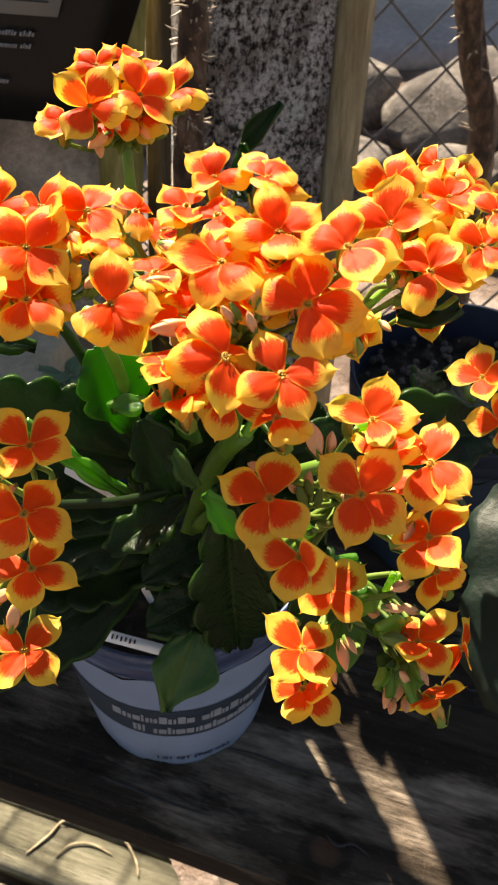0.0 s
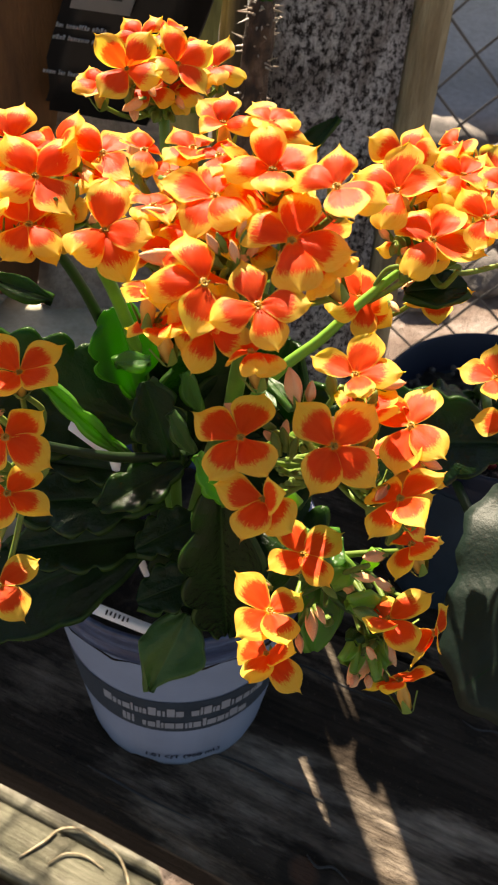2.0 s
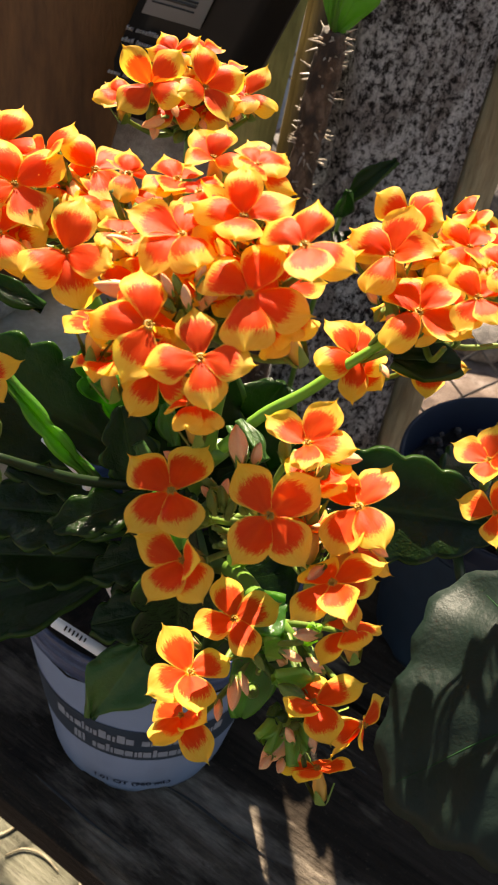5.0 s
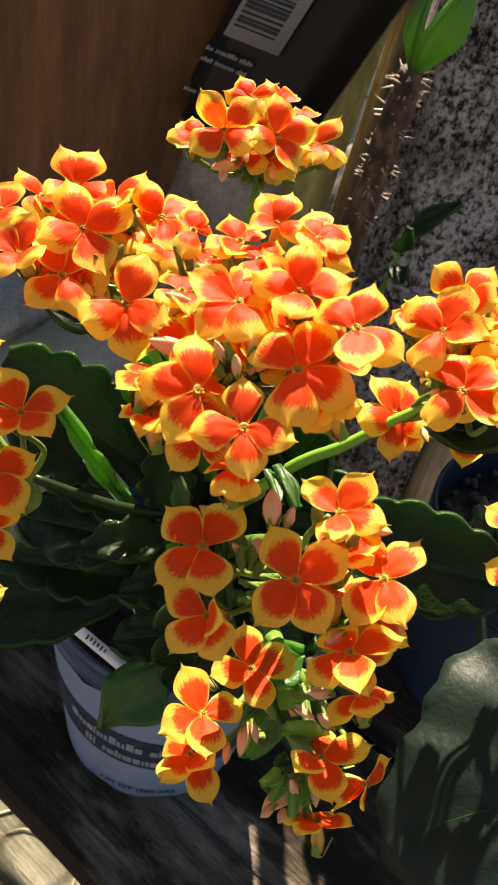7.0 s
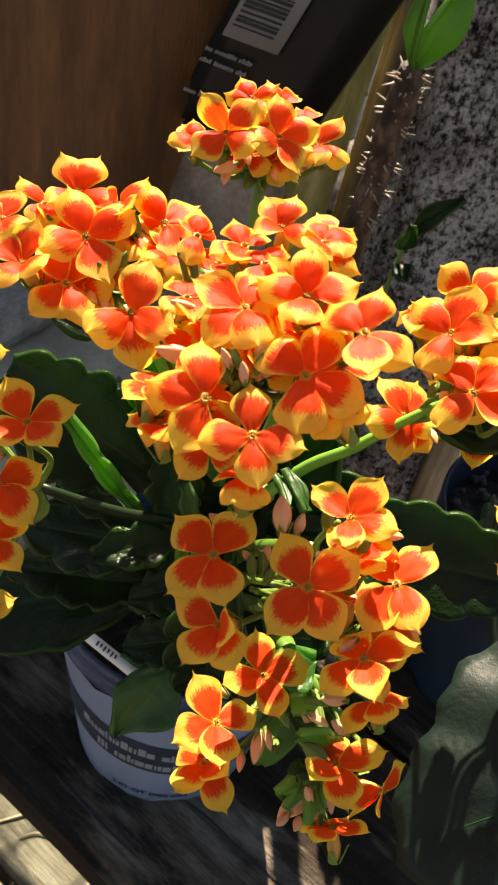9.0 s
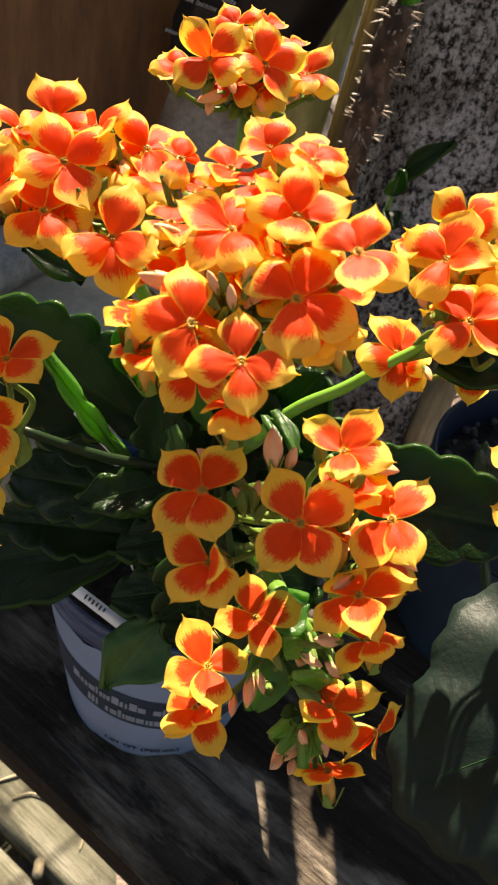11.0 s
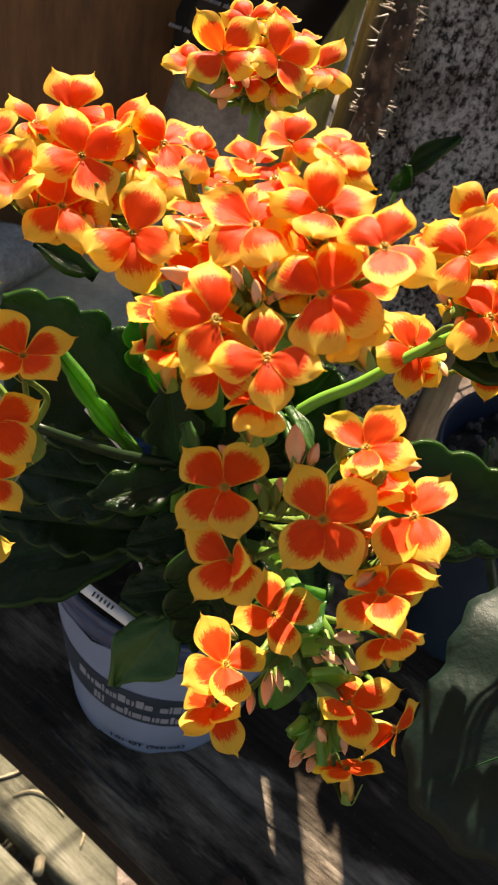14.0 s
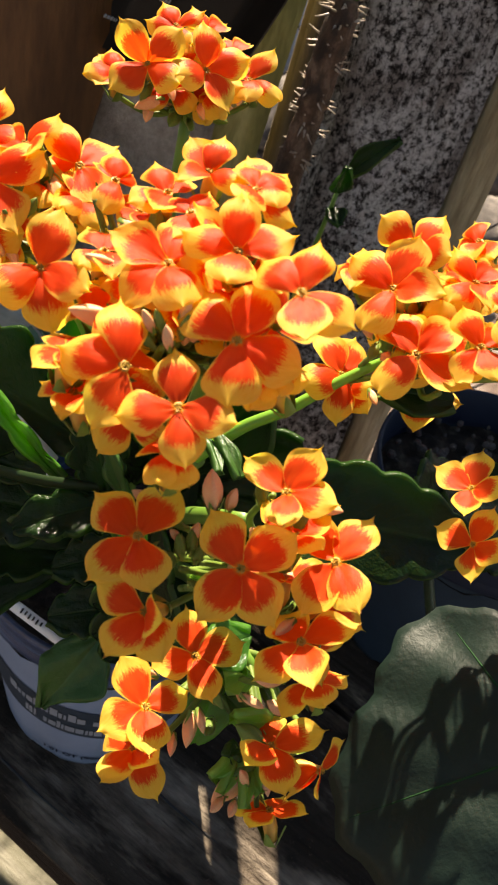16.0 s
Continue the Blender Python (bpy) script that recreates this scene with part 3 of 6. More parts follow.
def bench():
    b = thing("wooden_bench", "dark weathered rough-sawn wooden bench with worn edges", "bench")
    for k, (v0, v1) in enumerate(((-0.074, 0.072), (0.077, 0.20))):
        part("plank", box(-0.75, 0.75, v0, v1, -0.034, 0.0, 0.005, 9, 0.0016, 3 + k, turned), M_BENCH, b)
    rng = random.Random(17)
    for k in range(16):
        u, v, n = rng.uniform(-0.16, 0.22), rng.uniform(-0.066, 0.066), rng.uniform(0.02, 0.07)
        pts = [turned @ Vector((u + n * q, v + 0.0016 * math.sin(9 * q + k), 0.0004)) for q in (0.0, 0.3, 0.6, 1.0)]
        part("crack", tube(pts, [0.0002, 0.0007, 0.0006, 0.0002], 5), M_INK, b, "dark split along the grain")
    for u in (-0.55, 0.062, 0.6):
        part("leg", box(u - 0.02, u + 0.02, -0.02, 0.17, -0.47, -0.035, 0.003, 0, 0, 0, turned), M_BENCH, b)
    return b


bench()


def deck():
    """Boards of uneven width along the bench, their ends cut on a slant; one wide gap, one closed joint."""
    d = thing("low_wooden_deck", "sunlit greenish-grey weathered deck boards near the ground", "deck")
    for k, (v0, v1) in enumerate(((-0.150, -0.086), (-0.0845, -0.0190), (-0.0080, 0.0415), (0.0425, 0.0920), (0.094, 0.150))):
        bm = box(-0.9, -0.013, v0, v1, -0.402, -0.38 - 0.0012 * (k % 2), 0.0022, 4, 0.0008, k)
        for p in bm.verts:
            if p.co.x > -0.10:
                p.co.x -= 0.97 * (p.co.y - 0.021) * min(1.0, (p.co.x + 0.10) / 0.085)
        bmesh.ops.transform(bm, matrix=turned, verts=bm.verts)
        part("board", bm, M_DECK, d)
    for u in (-0.7, -0.15):
        part("bearer", box(u, u + 0.04, -0.15, 0.15, -0.47, -0.403, 0.003, 0, 0, 0, turned), M_DECK, d)
    return d


deck()


def straw(points, r=0.0008):
    s = part("dry_straw", tube(points, [r * 0.8] + [r] * (len(points) - 2) + [r * 0.5], 6), M_STRAW)
    return tagged(s, "pale curled dry grass stem on the deck boards", "straw", "straws on the deck")


M_STRAW = speckled("dry_straw", [(0.3, (0.26, 0.20, 0.12)), (0.6, (0.38, 0.31, 0.20)), (0.8, (0.46, 0.39, 0.27))], 120, 0.7, relief=0.3)
straw([(-0.128, 0.0865, -0.3785), (-0.1075, 0.0984, -0.3775), (-0.096, 0.1076, -0.378), (-0.079, 0.1065, -0.3775), (-0.0593, 0.0929, -0.378), (-0.0447, 0.0799, -0.378), (-0.0375, 0.0606, -0.3775), (-0.0374, 0.0482, -0.378)], 0.0012)
straw([(-0.1039, 0.0789, -0.378), (-0.0901, 0.0861, -0.3775), (-0.0733, 0.0831, -0.3778), (-0.0574, 0.0712, -0.3785)], 0.0009)
chip = box(-0.008, 0.008, -0.004, 0.004, -0.003, 0.003, 0.0015, 3, 0.0022, 5, turned @ Matrix.Translation((-0.072, -0.0105, -0.3785)) @ Matrix.Rotation(radians(-50), 4, "Z"))
tagged(part("bark_chip", chip, M_STRAW), "pale broken bark chip lying across the gap between deck boards", "wood chip")

# ---- things behind the flowers ----
def old_post():
    p = thing("old_fence_post", "thick old post with grey lichen crust and bare pale side", "post")
    part("crusted_side", box(0.0505, 0.134, 0.245, 0.325, -0.47, 0.9, 0.008, 6, 0.0035, 7), M_MOTTLED, p)
    part("bare_side", box(0.131, 0.1595, 0.252, 0.335, -0.47, 0.9, 0.006, 6, 0.002, 9), M_BARE, p, "bare pale fibrous wood")


old_post()


def leaning(name, label, category, material, x, z, width, y, thick, bottom, top, lean=18.0):
    """A board leaning sideways; x at height z is its right edge."""
    m = Matrix.Translation((x, y, z)) @ Matrix(((1, 0, math.tan(radians(lean)), 0), (0, 1, 0, 0), (0, 0, 1, 0), (0, 0, 0, 1)))
    return tagged(part(name, box(-width, 0, -thick / 2, thick / 2, bottom - z, top - z, 0.003, 4, 0.0008, 2, m), material), label, category)


leaning("brown_board", "wide dark reddish-brown wooden board leaning behind the flowers", "board", M_BROWN, -0.0455, 0.275, 0.25, 0.217, 0.022, 0.102, 0.470, 11.0)
leaning("mossy_board", "narrow olive-green mossy board leaning behind the flowers", "board", M_OLIVE, 0.0315, 0.295, 0.070, 0.247, 0.012, 0.002, 0.290, 4.0)
leaning("grey_stake", "thin grey-brown wooden stake beside the mossy board", "stake", M_STAKE, 0.0455, 0.29, 0.0140, 0.262, 0.010, 0.002, 0.302, 2.0)
tagged(part("concrete_block", box(-0.080, -0.004, 0.232, 0.31, 0.001, 0.222, 0.004, 6, 0.001, 4), M_CONCRETE), "pale rough concrete block standing on the bench", "block")
on_bench = Matrix.Translation((-0.134, 0.172, 0.0)) @ Matrix.Rotation(radians(63.0), 4, "Z")
tagged(part("painted_block", box(-0.10, 0.10, -0.070, 0.24, 0.0015, 0.0765, 0.003, 5, 0.0006, 12, on_bench), M_CREAM), "cream painted block standing on the bench", "block")
tagged(part("paving_slab", box(-0.105, 0.175, 0.0, 0.245, 0.078, 0.101, 0.003, 6, 0.0012, 6, on_bench), M_SLAB), "pale grey pitted paving slab lying on the painted block", "slab")


def soil_bag():
    """A black bag or liner with a grey barcode sticker, leaning like the board beside it."""
    shear = Matrix.Translation((0.0315, 0.178, 0.3008)) @ Matrix.Rotation(radians(-19), 4, "Z") @ Matrix(((1, 0, math.tan(radians(21)), 0), (0, 1, 0, 0), (0, 0, 1, 0), (0, 0, 0, 1)))
    bm = box(-0.073, -0.004, -0.012, 0.010, -0.085, 0.035, 0.008, 6, 0.001, 8, shear)
    bag = part("soil_bag", bm, M_BLACK)
    tagged(bag, "black glossy plastic soil bag with a grey barcode sticker", "bag")
    front = shear @ Matrix.Translation((0, -0.0138, 0))
    part("sticker", box(-0.066, -0.037, -0.0006, 0.0006, -0.030, 0.03, 0, 0, 0, 0, front), M_STICKER, bag, "grey barcode sticker")
    rng = random.Random(3)
    z = -0.024
    while z < 0.026:
        h = rng.choice((0.0006, 0.0009, 0.0014))
        part("barcode_bar", box(-0.0635, -0.0425, -0.0012, -0.0007, z, z + h, 0, 0, 0, 0, front), M_INK, bag)
        z += h + rng.choice((0.0007, 0.0011, 0.0016))
    for k, words in enumerate(((0.003, 0.011, 0.006), (0.005, 0.010, 0.004), (), (), (0.006, 0.003, 0.005))):
        s = -0.070
        for w in words:
            end = s + w
            while s < end:
                n = rng.choice((0.0006, 0.0009, 0.0012))
                part("print_bar", box(s, s + n, -0.0010, -0.0004, -0.0392 - 0.0056 * k, -0.0376 - 0.0056 * k + rng.choice((0, 0, 0.0006)), 0, 0, 0, 0, front), M_STICKER, bag)
                s += n + 0.0004
            s += 0.0012
    return bag


soil_bag()


M_LEAF_TOP = leaf_material("thorny_top_leaf", (0.04, 0.12, 0.015), (0.07, 0.19, 0.025), (0.14, 0.24, 0.06), rough=0.28, thin=0.4, glow=(0.11, 0.28, 0.02), veins=0.0, spec=0.5)


def thorny_stem(label, points, radii, thorns, length, leaves=()):
    """A thorny succulent: a knobby ribbed dark stem with clusters of pale thorns on its ribs, leaves at the top."""
    p = thing("thorny_plant", label, "succulent", "thorny succulents")
    bm = tube(points, radii, 20)
    for v in bm.verts:
        v.co += noise.noise_vector(v.co * 170) * radii[0] * 0.22 + noise.noise_vector(v.co * 420) * radii[0] * 0.10
    part("stem", bm, M_BARK, p)
    rng = random.Random(len(points) + thorns)
    pts = [Vector(q) for q in points]
    ribs = 6
    for k in range(thorns // 4):
        t = (k + rng.random() * 0.4) / (thorns // 4) * (len(pts) - 1)
        i = min(int(t), len(pts) - 2)
        c = pts[i].lerp(pts[i + 1], t - i)
        a0 = (k * 5 % ribs) * 2 * math.pi / ribs + 0.35 * math.sin(6.0 * t)
        for j in range(rng.choice((2, 3, 4))):
            a = a0 + rng.uniform(-0.35, 0.35)
            out = Vector((math.cos(a), math.sin(a), rng.uniform(-0.35, 0.55))).normalized()
            r = radii[i] * 0.92
            ln = length * rng.uniform(0.5, 1.2)
            side = out.cross(Vector((0, 0, 1))).normalized() * ln * rng.uniform(-0.3, 0.3)
            root = c + out * r + Vector((0, 0, rng.uniform(-0.002, 0.002)))
            part("thorn", tube([root, root + out * ln * 0.5 + side * 0.4, root + out * ln + side], [length * 0.11, length * 0.065, length * 0.010], 5), M_THORN, p)
    for a in leaves:
        leaf(p, *a, bow=0.1, scallop=0.0, material=M_LEAF_TOP, fold=0.35, blunt=0.8)
    return p


thorny_stem("thorny brown succulent stem with pale spines and green top leaves", [(0.034, 0.178, 0.0), (0.034, 0.176, 0.1), (0.0368, 0.172, 0.2), (0.0380, 0.171, 0.225), (0.0388, 0.17, 0.245), (0.0400, 0.17, 0.270), (0.0403, 0.17, 0.283)],
            [0.0074, 0.0074, 0.0070, 0.0065, 0.0069, 0.0069, 0.0050], 200, 0.0058,
            [((0.0400, 0.170, 0.280), (0.0535, 0.172, 0.323), (0.45, -0.82, 0.3), 0.018), ((0.0400, 0.170, 0.280), (0.0385, 0.167, 0.321), (-0.7, -0.6, 0.1), 0.009)])
thorny_stem("dark thorny succulent stem with short black spines", [(0.335, 0.40, -0.46), (0.328, 0.40, -0.1), (0.318, 0.40, 0.08), (0.298, 0.40, 0.14), (0.281, 0.40, 0.2), (0.272, 0.40, 0.3)],
            [0.013, 0.012, 0.011, 0.0105, 0.010, 0.009], 90, 0.010)
sprig = thing("leaf_sprig", "small green leafy sprig in front of the crusted post", "sprig")
stem(sprig, [(0.052, 0.17, 0.0), (0.056, 0.168, 0.12), (0.061, 0.165, 0.20)], [0.0018, 0.0015, 0.001])
leaf(sprig, (0.061, 0.165, 0.205), (0.080, 0.16, 0.234), (-0.4, -0.7, 0.6), 0.010, scallop=0.0, blunt=0.8)
leaf(sprig, (0.060, 0.165, 0.198), (0.060, 0.152, 0.218), (0.1, -0.8, 0.6), 0.010, scallop=0.0, blunt=0.8)
leaf(sprig, (0.060, 0.165, 0.19), (0.066, 0.155, 0.188), (0.1, -0.8, 0.6), 0.010, scallop=0.0, blunt=0.8)

# ---- pots ----
def pot_radius(z):
    return 0.0432 + 0.133 * z


def wrapped(me, lift, turn=0.0):
    """Lay a flat mesh, x along and y up in metres, round the pot's wall."""
    for v in me.vertices:
        r = pot_radius(v.co.y) + lift
        a = radians(-90 + turn) + v.co.x / r
        v.co = (r * math.cos(a), r * math.sin(a), v.co.y)
    return me


def band(s0, s1, z0, z1, n=24):
    bm = bmesh.new()
    rows = [(bm.verts.new((s0 + (s1 - s0) * i / n, z0, 0)), bm.verts.new((s0 + (s1 - s0) * i / n, z1, 0))) for i in range(n + 1)]
    for a, b in zip(rows, rows[1:]):
        bm.faces.new((a[0], b[0], b[1], a[1]))
    return bm


def lettering(text, size, z, s):
    cu = bpy.data.curves.new("lettering", "FONT")
    cu.body, cu.size, cu.align_x, cu.offset = text, size, "CENTER", 0.00016
    ob = new("lettering", cu)
    me = bpy.data.meshes.new_from_object(ob.evaluated_get(bpy.context.evaluated_depsgraph_get()))
    bpy.data.objects.remove(ob)
    bpy.data.curves.remove(cu)
    for v in me.vertices:
        v.co = (v.co.x + s, v.co.y + z, 0)
    me.materials.append(M_INKBLUE)
    return me


def nursery_pot(label, x, y, turn=0.0, front=True):
    p = thing("nursery_pot", label, "plant pot", "nursery pots", m=pose(x, y, 0, 0, 0, turn))
    wall = lathe([(0.002, 0.0035), (0.038, 0.0035), (0.0405, 0.0008), (0.0428, 0.0008), (0.0438, 0.0045), (0.0503, 0.053), (0.0569, 0.1030), (0.0572, 0.1045)], 96)
    for v in wall.verts:
        if v.co.z < 0.002 and math.hypot(v.co.x, v.co.y) > 0.04:
            v.co.z = 0.0030 * max(0, math.sin(9 * math.atan2(v.co.y, v.co.x) + 0.6)) ** 0.5
    part("wall", wall, M_POT if front else M_NAVY, p)
    part("rim", lathe([(0.0560, 0.1038), (0.0584, 0.1038), (0.0590, 0.1044), (0.0593, 0.1060), (0.0597, 0.1110), (0.0594, 0.1120), (0.0597, 0.1130), (0.0604, 0.1200), (0.0604, 0.1218), (0.0598, 0.1226), (0.0588, 0.1226), (0.0582, 0.1216), (0.0566, 0.1060), (0.0556, 0.1005)], 96), M_RIM if front else M_INKBLUE, p, "blue streaked plastic rim" if front else "dark blue plastic rim")
    soil = bmesh.new()
    rings = [[soil.verts.new((r * math.cos(a), r * math.sin(a), 0.1 + 0.006 * noise.noise(Vector((r * 90 * math.cos(a), r * 90 * math.sin(a), x * 50))) + 0.003 * noise.noise(Vector((r * 400 * math.cos(a), r * 400 * math.sin(a), 2))))) for a in (2 * math.pi * i / 48 for i in range(48))] for r in [0.0006 + 0.0566 * k / 16 for k in range(17)]]
    for a, b in zip(rings, rings[1:]):
        for i in range(48):
            soil.faces.new((a[i], a[(i + 1) % 48], b[(i + 1) % 48], b[i]))
    part("soil", soil, M_SOIL, p, "dark crumbly potting soil")
    if front:
        part("printed_band", wrapped(mesh_of("printed_band", band(-0.1, 0.1, 0.0405, 0.0697, 60), M_NAVY), 0.0004), None, p, "dark navy printed band")
        rng = random.Random(11)
        for z, h, words in ((0.0566, 0.0078, ((-0.037, 0.0), (0.0035, 0.038))), (0.0446, 0.0078, ((-0.0275, -0.0205), (-0.018, 0.033)))):
            for s0, s1 in words:
                s = s0
                while s < s1 - 0.002:
                    w = rng.choice((0.0011, 0.0016, 0.0034, 0.0042))
                    part("print_bar", wrapped(mesh_of("print_bar", band(s, s + w, z, z + h * rng.choice((0.66, 0.70, 0.70, 0.98)), 3), M_PRINT), 0.0008), None, p)
                    s += w + rng.choice((0.0005, 0.0008))
        part("lettering", wrapped(lettering("1.01 QT (960 mL)", 0.0050, 0.0100, 0.0006), 0.0004), None, p, "small dark print reading 1.01 QT (960 mL)")
    return p


nursery_pot("pale blue plastic nursery pot with a dark printed band", -0.0018, 0.0)
nursery_pot("dark plastic nursery pot with a blue rim and dark soil", 0.165, 0.078, 40.0, False)


def gravel(x, y):
    rng = random.Random(8)
    bm = bmesh.new()
    for k in range(150):
        a, r = rng.uniform(0, 6.28), 0.054 * math.sqrt(rng.random())
        bmesh.ops.create_icosphere(bm, subdivisions=1, radius=rng.uniform(0.001, 0.0028), matrix=pose(x + r * math.cos(a), y + r * math.sin(a), 0.1035 + rng.uniform(0, 0.002), rng.uniform(0, 90), rng.uniform(0, 90)))
    return tagged(part("bark_chips", bm, M_STONE, smooth=False), "small grey and brown chips on the potting soil", "mulch", kind="stuff")


gravel(0.165, 0.078)
rng = random.Random(21)
for k in range(16):
    bm = bmesh.new()
    bmesh.ops.create_icosphere(bm, subdivisions=2, radius=rng.uniform(0.0026, 0.0036))
    tagged(part("red_berry", bm, M_BERRY, m=Matrix.Translation((0.156 + rng.uniform(-0.022, 0.02), 0.040 + rng.uniform(-0.008, 0.012), 0.106 + rng.uniform(0, 0.003)))), "small dull red berry lying on the soil", "berry", "berries on the soil")

tag = thing("plant_tag", "white plastic plant tag stuck in the pot", "plant tag")
tag_root, tag_tip = Vector((-0.0282, -0.048, 0.2121)), Vector((-0.041, -0.046, 0.2244))
tag_way = (tag_tip - tag_root).normalized()
tag_flat = Vector((-0.02, -0.12, 0.99))
tag_flat = (tag_flat - tag_way * tag_flat.dot(tag_way)).normalized()
tag_m = Matrix((tag_way, tag_flat.cross(tag_way), tag_flat)).transposed().to_4x4()
tag_m.translation = tag_root
part("label_strip", box(-0.004, 0.8 * (tag_tip - tag_root).length, -0.0034, 0.0034, -0.0004, 0.0004, 0.0003, 0, 0, 0, tag_m), M_WHITE, tag)
part("stake", tube([tag_root - tag_way * 0.003, tag_root - tag_way * 0.006 + Vector((0.004, 0.006, -0.05)), Vector((-0.012, -0.02, 0.1))], [0.0018, 0.0016, 0.0012], 8), M_WHITE, tag)
strip = thing("care_label", "white printed care label lying inside the pot rim", "label")
strip_m = pose(-0.0250, -0.0494, 0.1255, 35, 0, -28.4)
part("label_strip", box(-0.0131, 0.0211, -0.0030, 0.0014, -0.0004, 0.0004, 0.0003, 0, 0, 0, strip_m), M_WHITE, strip)
for k in range(6):
    part("print_bar", box(-0.0075 + 0.0018 * k, -0.0068 + 0.0018 * k, -0.0016 + 0.0004 * (k % 2), 0.0004, 0.0005, 0.0007, 0, 0, 0, 0, strip_m), M_INK, strip)

# ---- the flowering plant ----
kal = thing("kalanchoe_plant", "flowering kalanchoe with orange-red yellow-edged florets and dark scalloped leaves", "potted plant")
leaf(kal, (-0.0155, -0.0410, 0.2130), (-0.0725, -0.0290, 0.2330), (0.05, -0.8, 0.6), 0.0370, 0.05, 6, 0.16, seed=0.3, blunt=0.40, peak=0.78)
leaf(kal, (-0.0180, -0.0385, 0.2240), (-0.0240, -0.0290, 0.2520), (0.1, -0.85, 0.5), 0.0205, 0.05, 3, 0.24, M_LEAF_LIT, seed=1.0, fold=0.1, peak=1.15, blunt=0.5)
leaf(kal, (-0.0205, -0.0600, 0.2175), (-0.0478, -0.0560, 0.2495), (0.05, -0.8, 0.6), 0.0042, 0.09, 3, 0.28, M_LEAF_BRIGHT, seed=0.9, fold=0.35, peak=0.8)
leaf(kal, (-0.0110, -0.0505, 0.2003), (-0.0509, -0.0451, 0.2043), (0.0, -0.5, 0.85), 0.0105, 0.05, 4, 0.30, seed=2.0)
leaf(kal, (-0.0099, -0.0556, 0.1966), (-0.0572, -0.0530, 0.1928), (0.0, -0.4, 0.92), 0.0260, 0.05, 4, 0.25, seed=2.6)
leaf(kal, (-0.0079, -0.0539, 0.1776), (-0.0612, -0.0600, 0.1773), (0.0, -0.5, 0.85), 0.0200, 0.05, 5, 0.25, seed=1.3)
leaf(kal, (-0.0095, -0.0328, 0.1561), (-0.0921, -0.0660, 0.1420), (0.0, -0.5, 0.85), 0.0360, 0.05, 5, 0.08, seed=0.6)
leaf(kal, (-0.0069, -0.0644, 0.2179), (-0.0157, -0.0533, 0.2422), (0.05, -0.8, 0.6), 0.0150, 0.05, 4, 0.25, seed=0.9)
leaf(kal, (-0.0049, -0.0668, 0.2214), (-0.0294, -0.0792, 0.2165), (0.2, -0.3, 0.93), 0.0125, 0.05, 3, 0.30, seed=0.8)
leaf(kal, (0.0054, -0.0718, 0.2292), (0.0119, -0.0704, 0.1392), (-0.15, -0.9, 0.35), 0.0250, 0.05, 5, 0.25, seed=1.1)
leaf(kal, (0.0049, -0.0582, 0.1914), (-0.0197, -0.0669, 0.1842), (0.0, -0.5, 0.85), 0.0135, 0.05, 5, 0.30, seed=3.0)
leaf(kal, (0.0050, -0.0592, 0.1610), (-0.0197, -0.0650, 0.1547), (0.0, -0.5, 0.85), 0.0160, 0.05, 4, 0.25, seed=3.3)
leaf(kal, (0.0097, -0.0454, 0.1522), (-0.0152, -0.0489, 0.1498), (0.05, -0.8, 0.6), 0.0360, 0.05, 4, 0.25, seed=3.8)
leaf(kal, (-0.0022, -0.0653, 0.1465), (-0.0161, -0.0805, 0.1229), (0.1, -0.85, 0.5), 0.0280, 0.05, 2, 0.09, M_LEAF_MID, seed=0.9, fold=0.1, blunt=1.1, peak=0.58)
# Small blades set where leaf edges catch the sun, light put in as colour.
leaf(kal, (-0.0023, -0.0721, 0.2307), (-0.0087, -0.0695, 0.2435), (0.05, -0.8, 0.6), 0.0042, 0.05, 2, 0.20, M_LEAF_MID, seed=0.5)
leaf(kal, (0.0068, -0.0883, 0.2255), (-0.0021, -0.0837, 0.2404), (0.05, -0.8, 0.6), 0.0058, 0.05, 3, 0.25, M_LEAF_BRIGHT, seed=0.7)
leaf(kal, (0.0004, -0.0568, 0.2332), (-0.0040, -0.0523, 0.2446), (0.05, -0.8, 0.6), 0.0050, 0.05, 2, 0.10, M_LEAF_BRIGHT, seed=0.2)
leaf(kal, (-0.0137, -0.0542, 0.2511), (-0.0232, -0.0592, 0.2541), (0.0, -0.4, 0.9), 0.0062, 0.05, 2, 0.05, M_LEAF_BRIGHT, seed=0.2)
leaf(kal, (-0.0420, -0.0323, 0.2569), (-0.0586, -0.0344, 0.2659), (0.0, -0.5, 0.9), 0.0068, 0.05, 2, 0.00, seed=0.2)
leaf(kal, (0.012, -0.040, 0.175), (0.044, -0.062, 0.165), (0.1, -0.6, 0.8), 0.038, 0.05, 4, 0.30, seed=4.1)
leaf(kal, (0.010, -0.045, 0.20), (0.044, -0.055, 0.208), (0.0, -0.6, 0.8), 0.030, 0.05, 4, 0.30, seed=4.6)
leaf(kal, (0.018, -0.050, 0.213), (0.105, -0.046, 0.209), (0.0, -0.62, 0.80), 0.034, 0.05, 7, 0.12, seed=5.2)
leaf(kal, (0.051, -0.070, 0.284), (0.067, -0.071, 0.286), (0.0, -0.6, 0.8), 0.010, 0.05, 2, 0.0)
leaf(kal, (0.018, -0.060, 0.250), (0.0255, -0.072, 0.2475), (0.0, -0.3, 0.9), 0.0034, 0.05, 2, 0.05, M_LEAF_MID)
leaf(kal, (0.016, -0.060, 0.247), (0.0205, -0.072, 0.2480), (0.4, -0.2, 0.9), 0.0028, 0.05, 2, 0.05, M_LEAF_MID)
